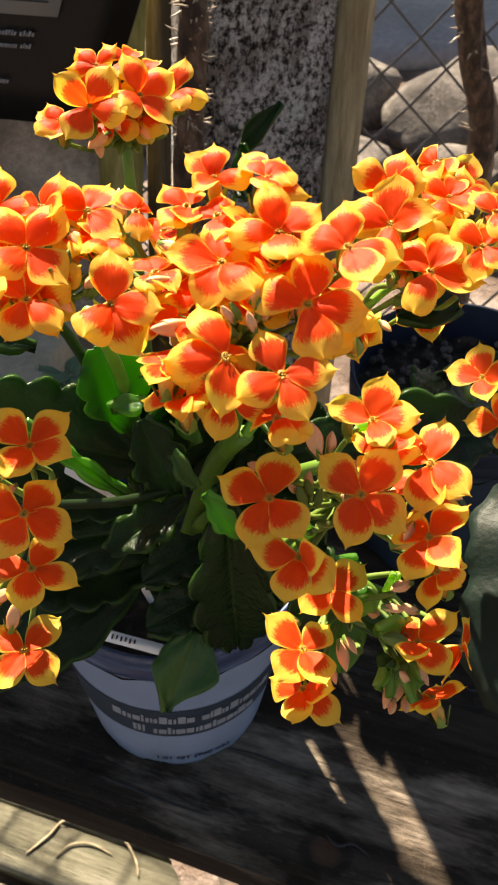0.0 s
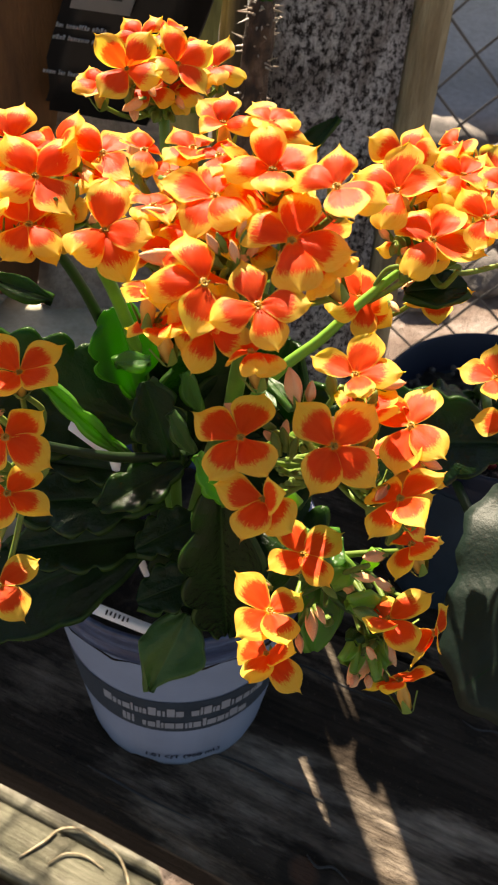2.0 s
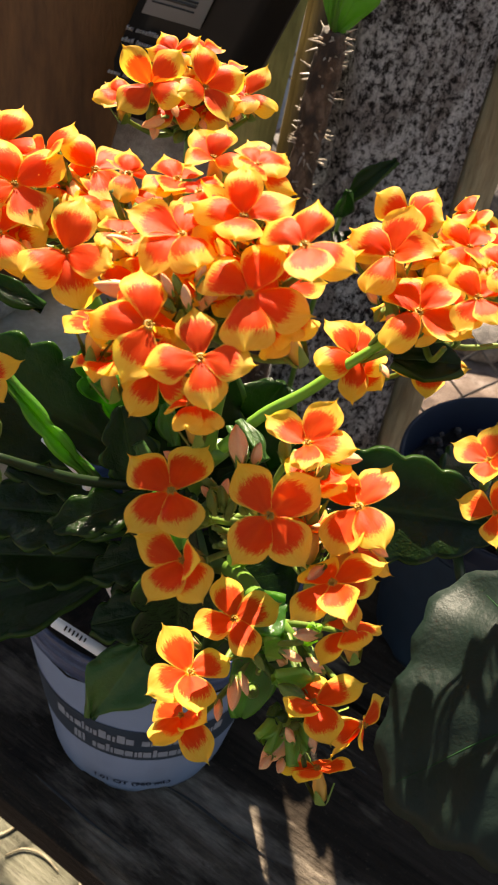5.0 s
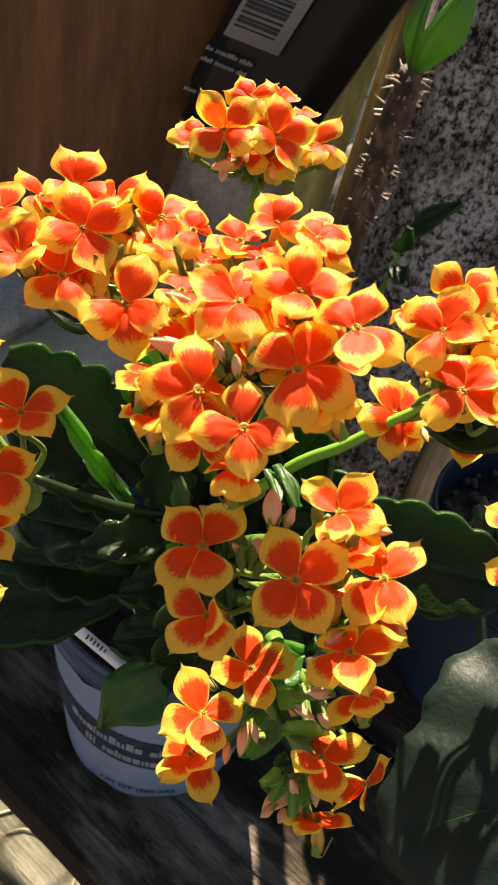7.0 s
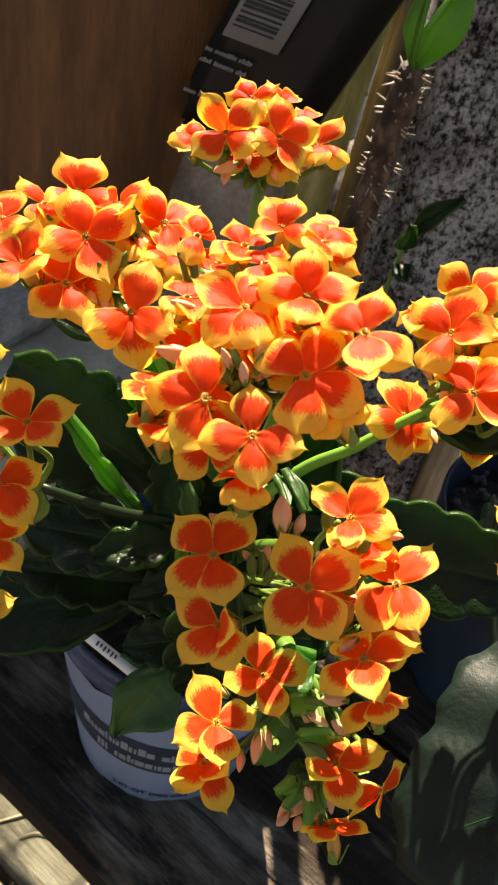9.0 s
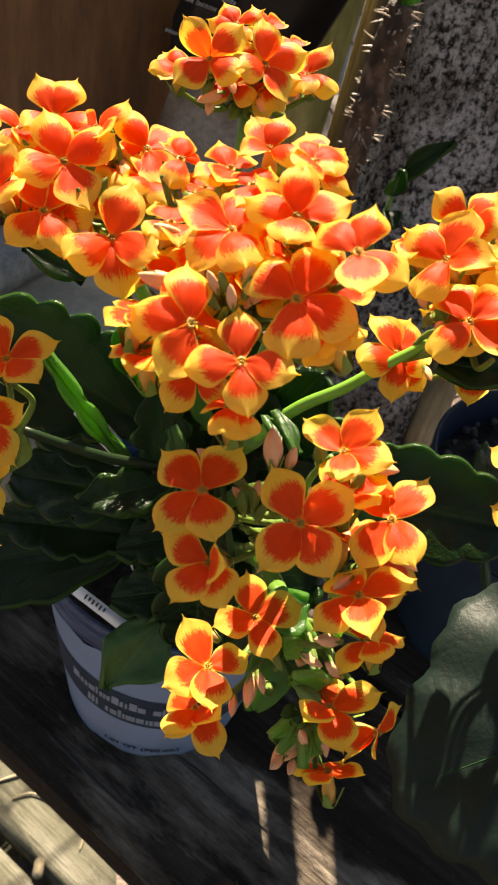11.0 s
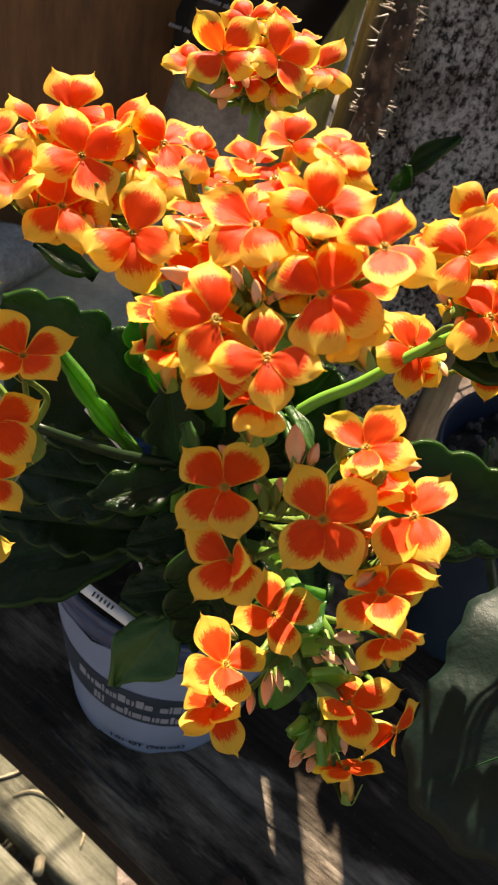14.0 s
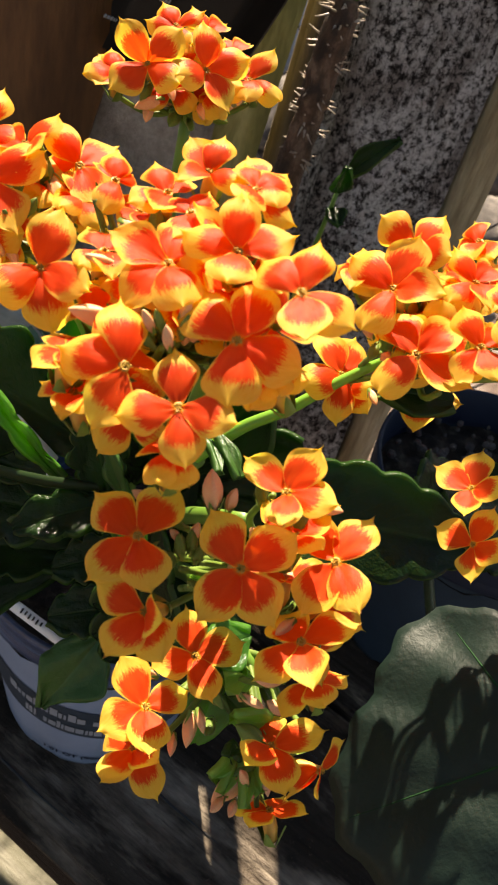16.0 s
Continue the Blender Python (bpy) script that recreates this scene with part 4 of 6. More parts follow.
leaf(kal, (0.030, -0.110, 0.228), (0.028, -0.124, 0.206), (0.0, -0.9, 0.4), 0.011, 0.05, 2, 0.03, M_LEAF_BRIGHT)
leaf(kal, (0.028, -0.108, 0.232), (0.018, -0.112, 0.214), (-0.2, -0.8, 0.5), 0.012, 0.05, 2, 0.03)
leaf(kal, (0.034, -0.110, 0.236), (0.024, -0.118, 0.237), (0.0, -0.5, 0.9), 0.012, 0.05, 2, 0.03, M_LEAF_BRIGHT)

# Filler leaves added behind, near-black for the shade in the plant's middle.
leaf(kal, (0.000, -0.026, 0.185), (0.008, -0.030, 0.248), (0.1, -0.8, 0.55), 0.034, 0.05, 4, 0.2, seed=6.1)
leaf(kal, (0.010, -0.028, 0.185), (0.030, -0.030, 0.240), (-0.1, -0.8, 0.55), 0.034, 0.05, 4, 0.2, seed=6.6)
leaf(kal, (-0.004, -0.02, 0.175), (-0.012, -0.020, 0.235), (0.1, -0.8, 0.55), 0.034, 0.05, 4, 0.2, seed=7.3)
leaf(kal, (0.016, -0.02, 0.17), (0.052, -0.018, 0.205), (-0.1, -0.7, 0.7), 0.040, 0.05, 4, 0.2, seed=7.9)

# branches
stem(kal, [(0.0, 0.0, 0.098), (0.004, -0.025, 0.16), (0.008, -0.048, 0.215), (0.014, -0.060, 0.238)], [0.0042, 0.0038, 0.0034, 0.003])
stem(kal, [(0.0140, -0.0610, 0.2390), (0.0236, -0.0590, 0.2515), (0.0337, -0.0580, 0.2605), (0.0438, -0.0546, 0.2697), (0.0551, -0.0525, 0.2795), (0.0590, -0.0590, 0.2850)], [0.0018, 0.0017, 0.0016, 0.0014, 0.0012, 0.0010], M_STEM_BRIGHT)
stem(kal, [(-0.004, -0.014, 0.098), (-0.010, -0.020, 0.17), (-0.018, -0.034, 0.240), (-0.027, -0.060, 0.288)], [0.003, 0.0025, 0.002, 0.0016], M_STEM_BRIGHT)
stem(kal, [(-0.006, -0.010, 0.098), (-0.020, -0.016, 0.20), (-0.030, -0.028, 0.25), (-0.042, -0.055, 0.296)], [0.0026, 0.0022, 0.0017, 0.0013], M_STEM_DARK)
stem(kal, [(-0.002, 0.006, 0.098), (-0.006, 0.004, 0.20), (-0.0080, 0.013, 0.298)], [0.003, 0.0022, 0.0016])
stem(kal, [(0.010, -0.052, 0.222), (0.010, -0.070, 0.262), (0.012, -0.084, 0.296)], [0.0028, 0.0024, 0.0018])
stem(kal, [(0.004, -0.036, 0.170), (0.014, -0.070, 0.225), (0.026, -0.098, 0.262)], [0.003, 0.0024, 0.0018])
stem(kal, [(0.006, -0.030, 0.150), (0.022, -0.075, 0.205), (0.030, -0.106, 0.228)], [0.003, 0.0024, 0.0018])
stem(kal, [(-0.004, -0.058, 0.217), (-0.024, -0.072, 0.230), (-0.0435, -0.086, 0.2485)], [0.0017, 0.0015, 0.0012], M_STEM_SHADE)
stem(kal, [(0.026, -0.100, 0.226), (0.034, -0.112, 0.230), (0.042, -0.116, 0.222)], [0.0017, 0.0016, 0.0013])

# bracts of the lowest flower head
leaf(kal, (0.0359, -0.1337, 0.2261), (0.0305, -0.1409, 0.2258), (0, -0.7, 0.7), 0.0022, 0.08, 2, 0.0, M_BRACT, fold=0.5, blunt=0.9)
leaf(kal, (0.0362, -0.1340, 0.2260), (0.0334, -0.1431, 0.2239), (0.2, -0.8, 0.6), 0.0022, 0.08, 2, 0.0, M_BRACT, fold=0.5, blunt=0.9)
leaf(kal, (0.0370, -0.1339, 0.2262), (0.0388, -0.1451, 0.2238), (0.4, -0.8, 0.4), 0.0024, 0.08, 2, 0.0, M_BRACT, fold=0.5, blunt=0.9)
leaf(kal, (0.0377, -0.1334, 0.2254), (0.0416, -0.1416, 0.2251), (0, -0.8, 0.5), 0.0026, 0.08, 2, 0.0, M_BRACT, fold=0.5, blunt=0.9)
leaf(kal, (0.0354, -0.1321, 0.2258), (0.0333, -0.1361, 0.2277), (-0.3, -0.7, 0.6), 0.0030, 0.08, 2, 0.0, M_LEAF_MID, fold=0.5, blunt=0.9)
leaf(kal, (0.0419, -0.1271, 0.2289), (0.0323, -0.1310, 0.2354), (0, -0.7, 0.7), 0.0058, 0.08, 2, 0.0, M_BRACT, fold=0.5, blunt=0.9)
leaf(kal, (0.0301, -0.1214, 0.2304), (0.0342, -0.1207, 0.2364), (0, -0.6, 0.8), 0.0050, 0.08, 2, 0.0, M_BRACT, fold=0.5, blunt=0.9)
leaf(kal, (0.0391, -0.1195, 0.2333), (0.0404, -0.1190, 0.2400), (0.3, -0.7, 0.6), 0.0034, 0.08, 2, 0.0, M_BRACT, fold=0.5, blunt=0.9)
leaf(kal, (0.0306, -0.1214, 0.2280), (0.0388, -0.1279, 0.2277), (0, -0.7, 0.7), 0.0040, 0.08, 2, 0.0, M_LEAF_MID, fold=0.5, blunt=0.9)
leaf(kal, (0.0385, -0.0846, 0.2568), (0.0415, -0.0887, 0.2650), (0, -0.7, 0.7), 0.0030, 0.08, 2, 0.0, M_BRACT, fold=0.5, blunt=0.9)
leaf(kal, (0.0237, -0.1017, 0.2388), (0.0184, -0.1014, 0.2436), (0, -0.7, 0.7), 0.0034, 0.08, 2, 0.0, M_BRACT, fold=0.5, blunt=0.9)
bud(kal, "lower", (0.0383, -0.1405, 0.2250), (0.0355, -0.1393, 0.2298))
bud(kal, "lower", (0.0333, -0.1441, 0.2245), (0.0304, -0.1486, 0.2263))
bud(kal, "lower", (0.0361, -0.1439, 0.2239), (0.0348, -0.1488, 0.2258))

# ---- a weed behind the pot ----
weed = thing("weed_tuft", "small tuft of bluish-green weed leaves behind the pot", "weed")
rng = random.Random(31)
for k in range(26):
    a = rng.uniform(0, 6.28)
    root = Vector((-0.052 + rng.uniform(-0.016, 0.016), 0.135 + rng.uniform(-0.008, 0.008), 0.0))
    mid = root + Vector((0.006 * math.cos(a), 0.006 * math.sin(a), rng.uniform(0.05, 0.10)))
    stem(weed, [root, root.lerp(mid, 0.5) + Vector((0.001, 0, 0)), mid], [0.0007, 0.0006, 0.0005])
    for j in range(3):
        b = a + 2.1 * j
        leaf(weed, mid, mid + Vector((0.013 * math.cos(b), 0.013 * math.sin(b), rng.uniform(0.0, 0.008))), (0, -0.3, 1), 0.0045, 0.05, 2, 0.0, M_WEED, blunt=0.8)

# ---- the second plant ----
kal2 = thing("kalanchoe_plant", "second kalanchoe in shade with a few orange florets", "potted plant")
stem(kal2, [(0.150, 0.085, 0.1), (0.128, 0.03, 0.17), (0.100, -0.036, 0.216)], [0.003, 0.0024, 0.0016])
leaf(kal2, (0.128, 0.03, 0.165), (0.100, -0.012, 0.175), (0.0, -0.6, 0.8), 0.036, 0.05, 5, 0.12, seed=7)
leaf(kal2, (0.130, 0.035, 0.16), (0.128, -0.02, 0.170), (0.1, -0.5, 0.85), 0.036, 0.05, 5, 0.12, seed=8)
leaf(kal2, (0.140, 0.06, 0.14), (0.180, 0.01, 0.150), (0.1, -0.5, 0.85), 0.040, 0.05, 5, 0.12, seed=9)


def palmate_leaf(plant, hub, radius, tilt, stalk):
    """A broad lobed leaf whose veins fan out from its stalk."""
    bm = bmesh.new()
    uv = bm.loops.layers.uv.new("UVMap")
    n, m = 96, 14

    def at(i, k):
        a = -math.pi * 0.97 + 2 * math.pi * 0.97 * i / n
        r = radius * (0.89 + 0.07 * math.cos(5 * a) + 0.018 * math.sin(23 * a)) * (0.16 + 0.84 * math.cos(a / 2) ** 1.3) * k / m
        vein = abs(math.sin(2.5 * a))
        return Vector((r * math.cos(a), r * math.sin(a), -0.10 * radius * (k / m) ** 2 + 0.07 * radius * (vein - 0.5) * (k / m) + 0.05 * radius * noise.noise(Vector((r * 70 * math.cos(a), r * 70 * math.sin(a), 3)))))

    grid = [[bm.verts.new(at(i, k)) for k in range(m + 1)] for i in range(n + 1)]
    for i in range(n):
        for k in range(m):
            f = bm.faces.new((grid[i][k], grid[i][k + 1], grid[i + 1][k + 1], grid[i + 1][k])) if k else bm.faces.new((grid[i][1], grid[i + 1][1], grid[0][0])) if i else None
            if f:
                for loop in f.loops:
                    loop[uv].uv = (0.5, 0.8)
    bmesh.ops.remove_doubles(bm, verts=bm.verts, dist=1e-6)
    ob = part("leaf", bm, M_LEAF_BLUE, plant, "broad dark blue-green lobed leaf", m=Matrix.Translation(hub) @ tilt)
    s = ob.modifiers.new("thick", "SOLIDIFY")
    s.thickness, s.offset = 0.0009, -1
    for i in (8, 28, 48, 68, 88):
        pts = [at(i, k) - Vector((0, 0, 0.0001)) for k in range(1, 14)]
        part("vein", tube(pts, [0.00044 - 0.000026 * k for k in range(13)], 6), M_VEIN, ob)
    stem(plant, [(hub[0], hub[1] + 0.005, hub[2] - 0.004), (hub[0] + 0.002, hub[1] + 0.016, hub[2] - 0.06), stalk], [0.0018, 0.002, 0.0024], M_STEM_DARK)


M_VEIN = plain("pale_vein", (0.010, 0.042, 0.013), 0.7, 0.1)
broad = thing("broad_leaved_plant", "plant with a broad dark blue-green lobed leaf in front", "potted plant")
slope = Vector((-0.692, -0.427, 1.0)).normalized()
tip_way = Vector((-1.0, -0.25, -0.799)).normalized()
palmate_leaf(broad, (0.105, -0.125, 0.2361), 0.058, Matrix((tip_way, slope.cross(tip_way), slope)).transposed().to_4x4(), (0.135, 0.06, 0.10))

# ---- flowers ----
floret(kal, "top", (-0.0187, -0.0057, 0.3151), (-96, 45), 12.2, ((143, 24), (57, 15), (-22, 29), (-122, 14)))
floret(kal, "top", (-0.0047, -0.0015, 0.3153), (-64, 50), 12.2, ((86, 6), (10, 16), (-69, 8), (-160, 27)))
floret(kal, "top", (0.0070, 0.0122, 0.3093), (-123, 62), 10.9, ((157, -13), (91, 13), (-5, 3), (-53, 25)))
floret(kal, "top", (-0.0147, 0.0131, 0.3180), (-115, 62), 8.8, ((-164, 0), (147, 3), (65, 3), (-45, 19)))
floret(kal, "top", (-0.0062, 0.0135, 0.3184), (-61, 70), 8.8, ((104, 3), (33, -9), (-95, 17), (-141, 9)))
floret(kal, "top", (-0.0270, -0.0023, 0.3098), (-107, 75), 8.8, ((149, -11), (123, 0), (-92, 7), (-122, 15)))
floret(kal, "top", (0.0010, 0.0242, 0.3103), (-96, 84), 8.8, ((122, -2), (69, -1), (-48, 18), (-106, 20)))
floret(kal, "upper_left", (-0.0387, -0.0727, 0.3158), (-74, 56), 12.2, ((109, 1), (27, 17), (-63, 6), (-151, 21)))
floret(kal, "upper_left", (-0.0399, -0.0825, 0.3095), (-70, 61), 10.7, ((119, 4), (61, -12), (-70, 10), (-138, -5)))
floret(kal, "upper_left", (-0.0495, -0.0818, 0.3116), (-124, 64), 10.3, ((-178, 13), (114, 20), (2, 32), (-72, 28)))
floret(kal, "upper_left", (-0.0445, -0.0586, 0.3177), (-73, 66), 10.2, ((116, 11), (64, 13), (-25, 19), (-136, 23)))
floret(kal, "upper_left", (-0.0343, -0.0628, 0.3192), (-151, 57), 9.2, ((-154, -6), (108, 2), (21, 19), (-25, 11)))
floret(kal, "upper_left", (-0.0511, -0.0624, 0.3149), (-20, 69), 8.8, ((79, 0), (-1, -12), (-133, 13), (-155, 8)))
floret(kal, "upper_left", (-0.0584, -0.0694, 0.3131), (-111, 72), 8.8, ((164, 4), (104, 5), (-12, 23), (-71, 19)))
floret(kal, "upper_left", (-0.0242, -0.0580, 0.3146), (-97, 54), 11.1, ((168, -31), (141, 8), (62, -28), (-46, 15)))
floret(kal, "centre", (-0.0233, -0.0950, 0.3150), (-81, 50), 11.8, ((75, 2), (-25, 32), (-72, 2), (-138, 32)))
floret(kal, "upper_left", (-0.0217, -0.0652, 0.3113), (-45, 77), 8.8, ((76, -1), (17, 4), (-101, 15), (-163, 22)))
floret(kal, "centre", (0.0056, -0.1216, 0.3145), (-102, 61), 10.6, ((115, -1), (3, 16), (-62, 4), (-146, 13)))
floret(kal, "centre", (-0.0042, -0.1171, 0.3167), (-52, 53), 12.0, ((136, -34), (72, -10), (23, -44), (-133, -7)))
floret(kal, "centre", (0.0126, -0.1117, 0.3225), (-105, 63), 12.2, ((164, -5), (84, -1), (0, 0), (-72, 6)))
floret(kal, "centre", (-0.0011, -0.0979, 0.3243), (-110, 69), 11.7, ((-177, 8), (98, -14), (-48, 19), (-104, -4)))
floret(kal, "centre", (0.0098, -0.0990, 0.3305), (-109, 67), 10.5, ((-178, 0), (113, 17), (47, 2), (-75, 29)))
floret(kal, "centre", (0.0209, -0.1075, 0.3315), (-114, 67), 10.7, ((162, -11), (105, 2), (-6, -2), (-55, 14)))
floret(kal, "centre", (0.0023, -0.0728, 0.3284), (-112, 72), 8.8, ((148, 7), (103, 12), (-5, 20), (-109, 25)))
floret(kal, "centre", (0.0111, -0.0837, 0.3334), (-32, 76), 9.4, ((50, -10), (-3, 0), (-85, 1), (-167, 22)))
floret(kal, "centre", (-0.0044, -0.0768, 0.3247), (-72, 79), 8.8, ((101, -1), (57, -15), (-122, 17), (-154, 2)))
floret(kal, "centre", (0.0051, -0.1221, 0.3038), (157, 76), 8.8, ((-119, -26), (-166, -13), (59, -3), (23, 10)))
floret(kal, "centre", (-0.0145, -0.1104, 0.3110), (42, 86), 8.8, ((-14, -18), (-62, -14), (153, 4), (107, 7)))
floret(kal, "centre", (-0.0123, -0.1115, 0.3024), (164, 77), 8.8, ((-103, -5), (-165, -11), (53, 17), (13, 12)))
floret(kal, "centre", (0.0198, -0.1092, 0.3149), (169, 55), 8.8, ((-173, -17), (66, 0), (27, 9), (-11, -4)))
floret(kal, "centre", (-0.0112, -0.1014, 0.3134), (-140, 79), 8.8, ((-161, -23), (162, -2), (126, -24), (-5, 18)))
floret(kal, "right", (0.0429, -0.0751, 0.3144), (-138, 55), 12.1, ((-174, 7), (113, 9), (25, 19), (-70, 14)))
floret(kal, "right", (0.0494, -0.0861, 0.3083), (-113, 66), 12.2, ((142, -10), (67, -1), (-7, -4), (-103, 8)))
floret(kal, "right", (0.0450, -0.0510, 0.2698), (-54, 58), 12.9, ((97, -12), (44, -10), (-106, -14), (180, 4)))
floret(kal, "right", (0.0486, -0.0500, 0.2656), (-162, 42), 9.3, ((157, -31), (42, 20), (7, -15), (-36, 12)))
floret(kal, "right", (0.0627, -0.0621, 0.2772), (-143, 74), 10.4, ((139, -17), (34, 17), (-45, -1), (-106, 17)))
floret(kal, "right", (0.0474, -0.0611, 0.3161), (-129, 33), 10.3, ((-159, -37), (173, 12), (91, -26), (19, 22)))
floret(kal, "right", (0.0617, -0.0641, 0.3131), (-104, 71), 9.2, ((141, 13), (67, -7), (-59, 22), (-115, 7)))
floret(kal, "right", (0.0599, -0.0879, 0.3148), (-106, 67), 9.1, ((137, 10), (61, -20), (-51, 17), (-100, -9)))
floret(kal, "right", (0.0634, -0.0500, 0.3146), (-172, 51), 8.8, ((-151, -17), (178, -3), (13, 7), (-23, 17)))
floret(kal, "right", (0.0373, -0.0671, 0.3116), (-171, 67), 8.8, ((-143, -16), (173, -5), (5, 5), (-26, 16)))
floret(kal, "right", (0.0750, -0.0430, 0.3030), (-60, 62), 11.0, ((120, 8), (35, 14), (-58, 6), (-140, 12)))
floret(kal, "right", (0.0830, -0.0500, 0.2980), (-40, 58), 11.5, ((98, 4), (12, 16), (-80, 9), (-165, 3)))
floret(kal, "right", (0.0700, -0.0520, 0.3050), (-85, 70), 10.5, ((150, 5), (60, 12), (-30, 18), (-120, 6)))
floret(kal, "right", (0.0900, -0.0580, 0.2920), (-35, 60), 11.0, ((110, 12), (20, 4), (-70, 15), (-155, 8)))
floret(kal, "right", (0.0649, -0.0815, 0.3190), (-120, 80), 8.8, ((137, 2), (75, -11), (-26, 16), (-69, 7)))
floret(kal, "front", (0.0036, -0.1262, 0.2854), (-120, 73), 12.2, ((173, 0), (92, -2), (-36, 10), (-95, 3)))
floret(kal, "front", (0.0230, -0.1273, 0.2836), (-94, 56), 12.2, ((134, 6), (48, 11), (-44, 2), (-118, 11)))
floret(kal, "front", (0.0409, -0.1211, 0.2833), (-153, 63), 12.0, ((-175, -11), (119, -7), (-2, 4), (-58, -3)))
floret(kal, "front", (0.0288, -0.1144, 0.2920), (-136, 70), 10.5, ((-174, 1), (103, 15), (32, 10), (-42, 25)))
floret(kal, "front", (0.0077, -0.1364, 0.2778), (-126, 44), 10.8, ((-170, 13), (31, 48), (-17, 22), (-80, 33)))
floret(kal, "front", (0.0371, -0.1344, 0.2747), (167, 65), 11.5, ((-136, -19), (127, -7), (28, 3), (-34, -4)))
floret(kal, "front", (0.0442, -0.1304, 0.2553), (149, 65), 9.7, ((-136, -12), (159, -26), (52, 13), (-10, -14)))
floret(kal, "lower", (0.0208, -0.1239, 0.2457), (-82, 78), 11.0, ((104, 3), (19, 7), (-70, 9), (-154, 14)))
floret(kal, "lower", (0.0128, -0.1318, 0.2348), (-25, 79), 12.2, ((70, 9), (-28, -10), (-143, 16), (159, 3)))
floret(kal, "lower", (0.0124, -0.1364, 0.2239), (-146, 69), 12.2, ((-163, -28), (24, 40), (0, -17), (-56, 35)))
floret(kal, "lower", (0.0413, -0.1348, 0.2336), (142, 77), 12.2, ((-126, -19), (142, 16), (56, 0), (6, 28)))
floret(kal, "lower", (0.0535, -0.1360, 0.2290), (-12, 22), 10.5, ((-146, -43), (143, 7), (152, -41), (-12, 17)))
floret(kal, "lower", (0.0449, -0.1427, 0.2192), (120, 57), 8.8, ((-37, -4), (-139, -16), (127, 8), (33, 10)))
floret(kal, "centre", (-0.0148, -0.0732, 0.3223), (-62, 71), 8.8, ((91, -26), (69, -6), (38, -28), (-119, 10)))
floret(kal, "centre", (-0.0220, -0.0617, 0.3095), (-107, 58), 8.8, ((136, -9), (-13, 40), (-55, 2), (-112, 35)))
floret(kal, "centre", (-0.0132, -0.0892, 0.3175), (-47, 84), 8.8, ((79, -9), (32, -8), (-114, 11), (-156, 13)))
floret(kal, "centre", (-0.0091, -0.0749, 0.3180), (-89, 84), 8.8, ((126, -12), (66, -12), (-71, 7), (-106, 8)))
floret(kal, "centre", (0.0119, -0.0795, 0.3321), (-120, 83), 8.8, ((144, -1), (88, -9), (-36, 20), (-68, 12)))
floret(kal, "centre", (0.0006, -0.0846, 0.3266), (-147, 74), 8.8, ((-174, -12), (131, -10), (-5, 9), (-44, 9)))
floret(kal, "left", (-0.0442, -0.0943, 0.2781), (-76, 74), 12.1, ((121, 13), (23, 8), (-48, 22), (-138, 17)))
floret(kal, "left", (-0.0473, -0.1060, 0.2688), (-69, 65), 12.2, ((134, -9), (28, -12), (-49, -8), (-143, -4)))
floret(kal, "left", (-0.0475, -0.1126, 0.2574), (-59, 80), 11.4, ((135, -6), (23, -14), (-64, 0), (-137, 0)))
floret(kal, "left", (-0.0542, -0.1095, 0.2209), (-70, 77), 12.2, ((120, -11), (17, -5), (-72, -3), (-150, 2)))
floret(kal, "left", (-0.0598, -0.0919, 0.2764), (-125, 63), 12.1, ((161, -6), (99, 12), (3, 10), (-73, 17)))
floret(kal, "left", (-0.0660, -0.1001, 0.2250), (-32, 77), 11.5, ((45, 2), (-7, 12), (-132, 15), (173, 24)))
floret(kal, "left", (-0.0624, -0.0792, 0.2828), (-27, 66), 8.8, ((33, -4), (-30, -3), (-129, 11), (172, 13)))
floret(kal2, "far", (0.0904, -0.0541, 0.2429), (-164, 59), 11.8, ((-141, 9), (146, 6), (44, 23), (-29, 18)))
floret(kal2, "far", (0.0928, -0.0675, 0.2352), (-155, 53), 11.7, ((-145, 4), (123, 3), (28, 17), (-28, 7)))
bud(kal, "centre", (-0.0093, -0.0930, 0.3168), (-0.0164, -0.0942, 0.3197))
bud(kal, "centre", (-0.0069, -0.1013, 0.3121), (-0.0172, -0.1032, 0.3143))
bud(kal, "centre", (0.0022, -0.1130, 0.3184), (0.0008, -0.1124, 0.3234))
bud(kal, "centre", (-0.0011, -0.1091, 0.3181), (-0.0036, -0.1090, 0.3227))
bud(kal, "centre", (0.0029, -0.1069, 0.3205), (0.0042, -0.1070, 0.3250))
bud(kal, "front", (0.0162, -0.1187, 0.2874), (0.0139, -0.1151, 0.2958))
bud(kal, "front", (0.0190, -0.1169, 0.2865), (0.0194, -0.1157, 0.2923))
bud(kal, "front", (0.0055, -0.1171, 0.2835), (0.0004, -0.1174, 0.2875))
bud(kal, "front", (0.0120, -0.1203, 0.2787), (0.0089, -0.1207, 0.2826))
bud(kal, "front", (0.0137, -0.1200, 0.2790), (0.0142, -0.1191, 0.2845))
bud(kal, "front", (0.0345, -0.1112, 0.2868), (0.0412, -0.1134, 0.2890))
bud(kal, "front", (0.0451, -0.1209, 0.2731), (0.0494, -0.1248, 0.2735))
bud(kal, "front", (0.0360, -0.1283, 0.2724), (0.0323, -0.1326, 0.2721))
bud(kal, "lower", (0.0236, -0.1286, 0.2304), (0.0236, -0.1361, 0.2266))
bud(kal, "lower", (0.0246, -0.1285, 0.2320), (0.0267, -0.1338, 0.2306))
bud(kal, "lower", (0.0205, -0.1321, 0.2258), (0.0207, -0.1375, 0.2243))
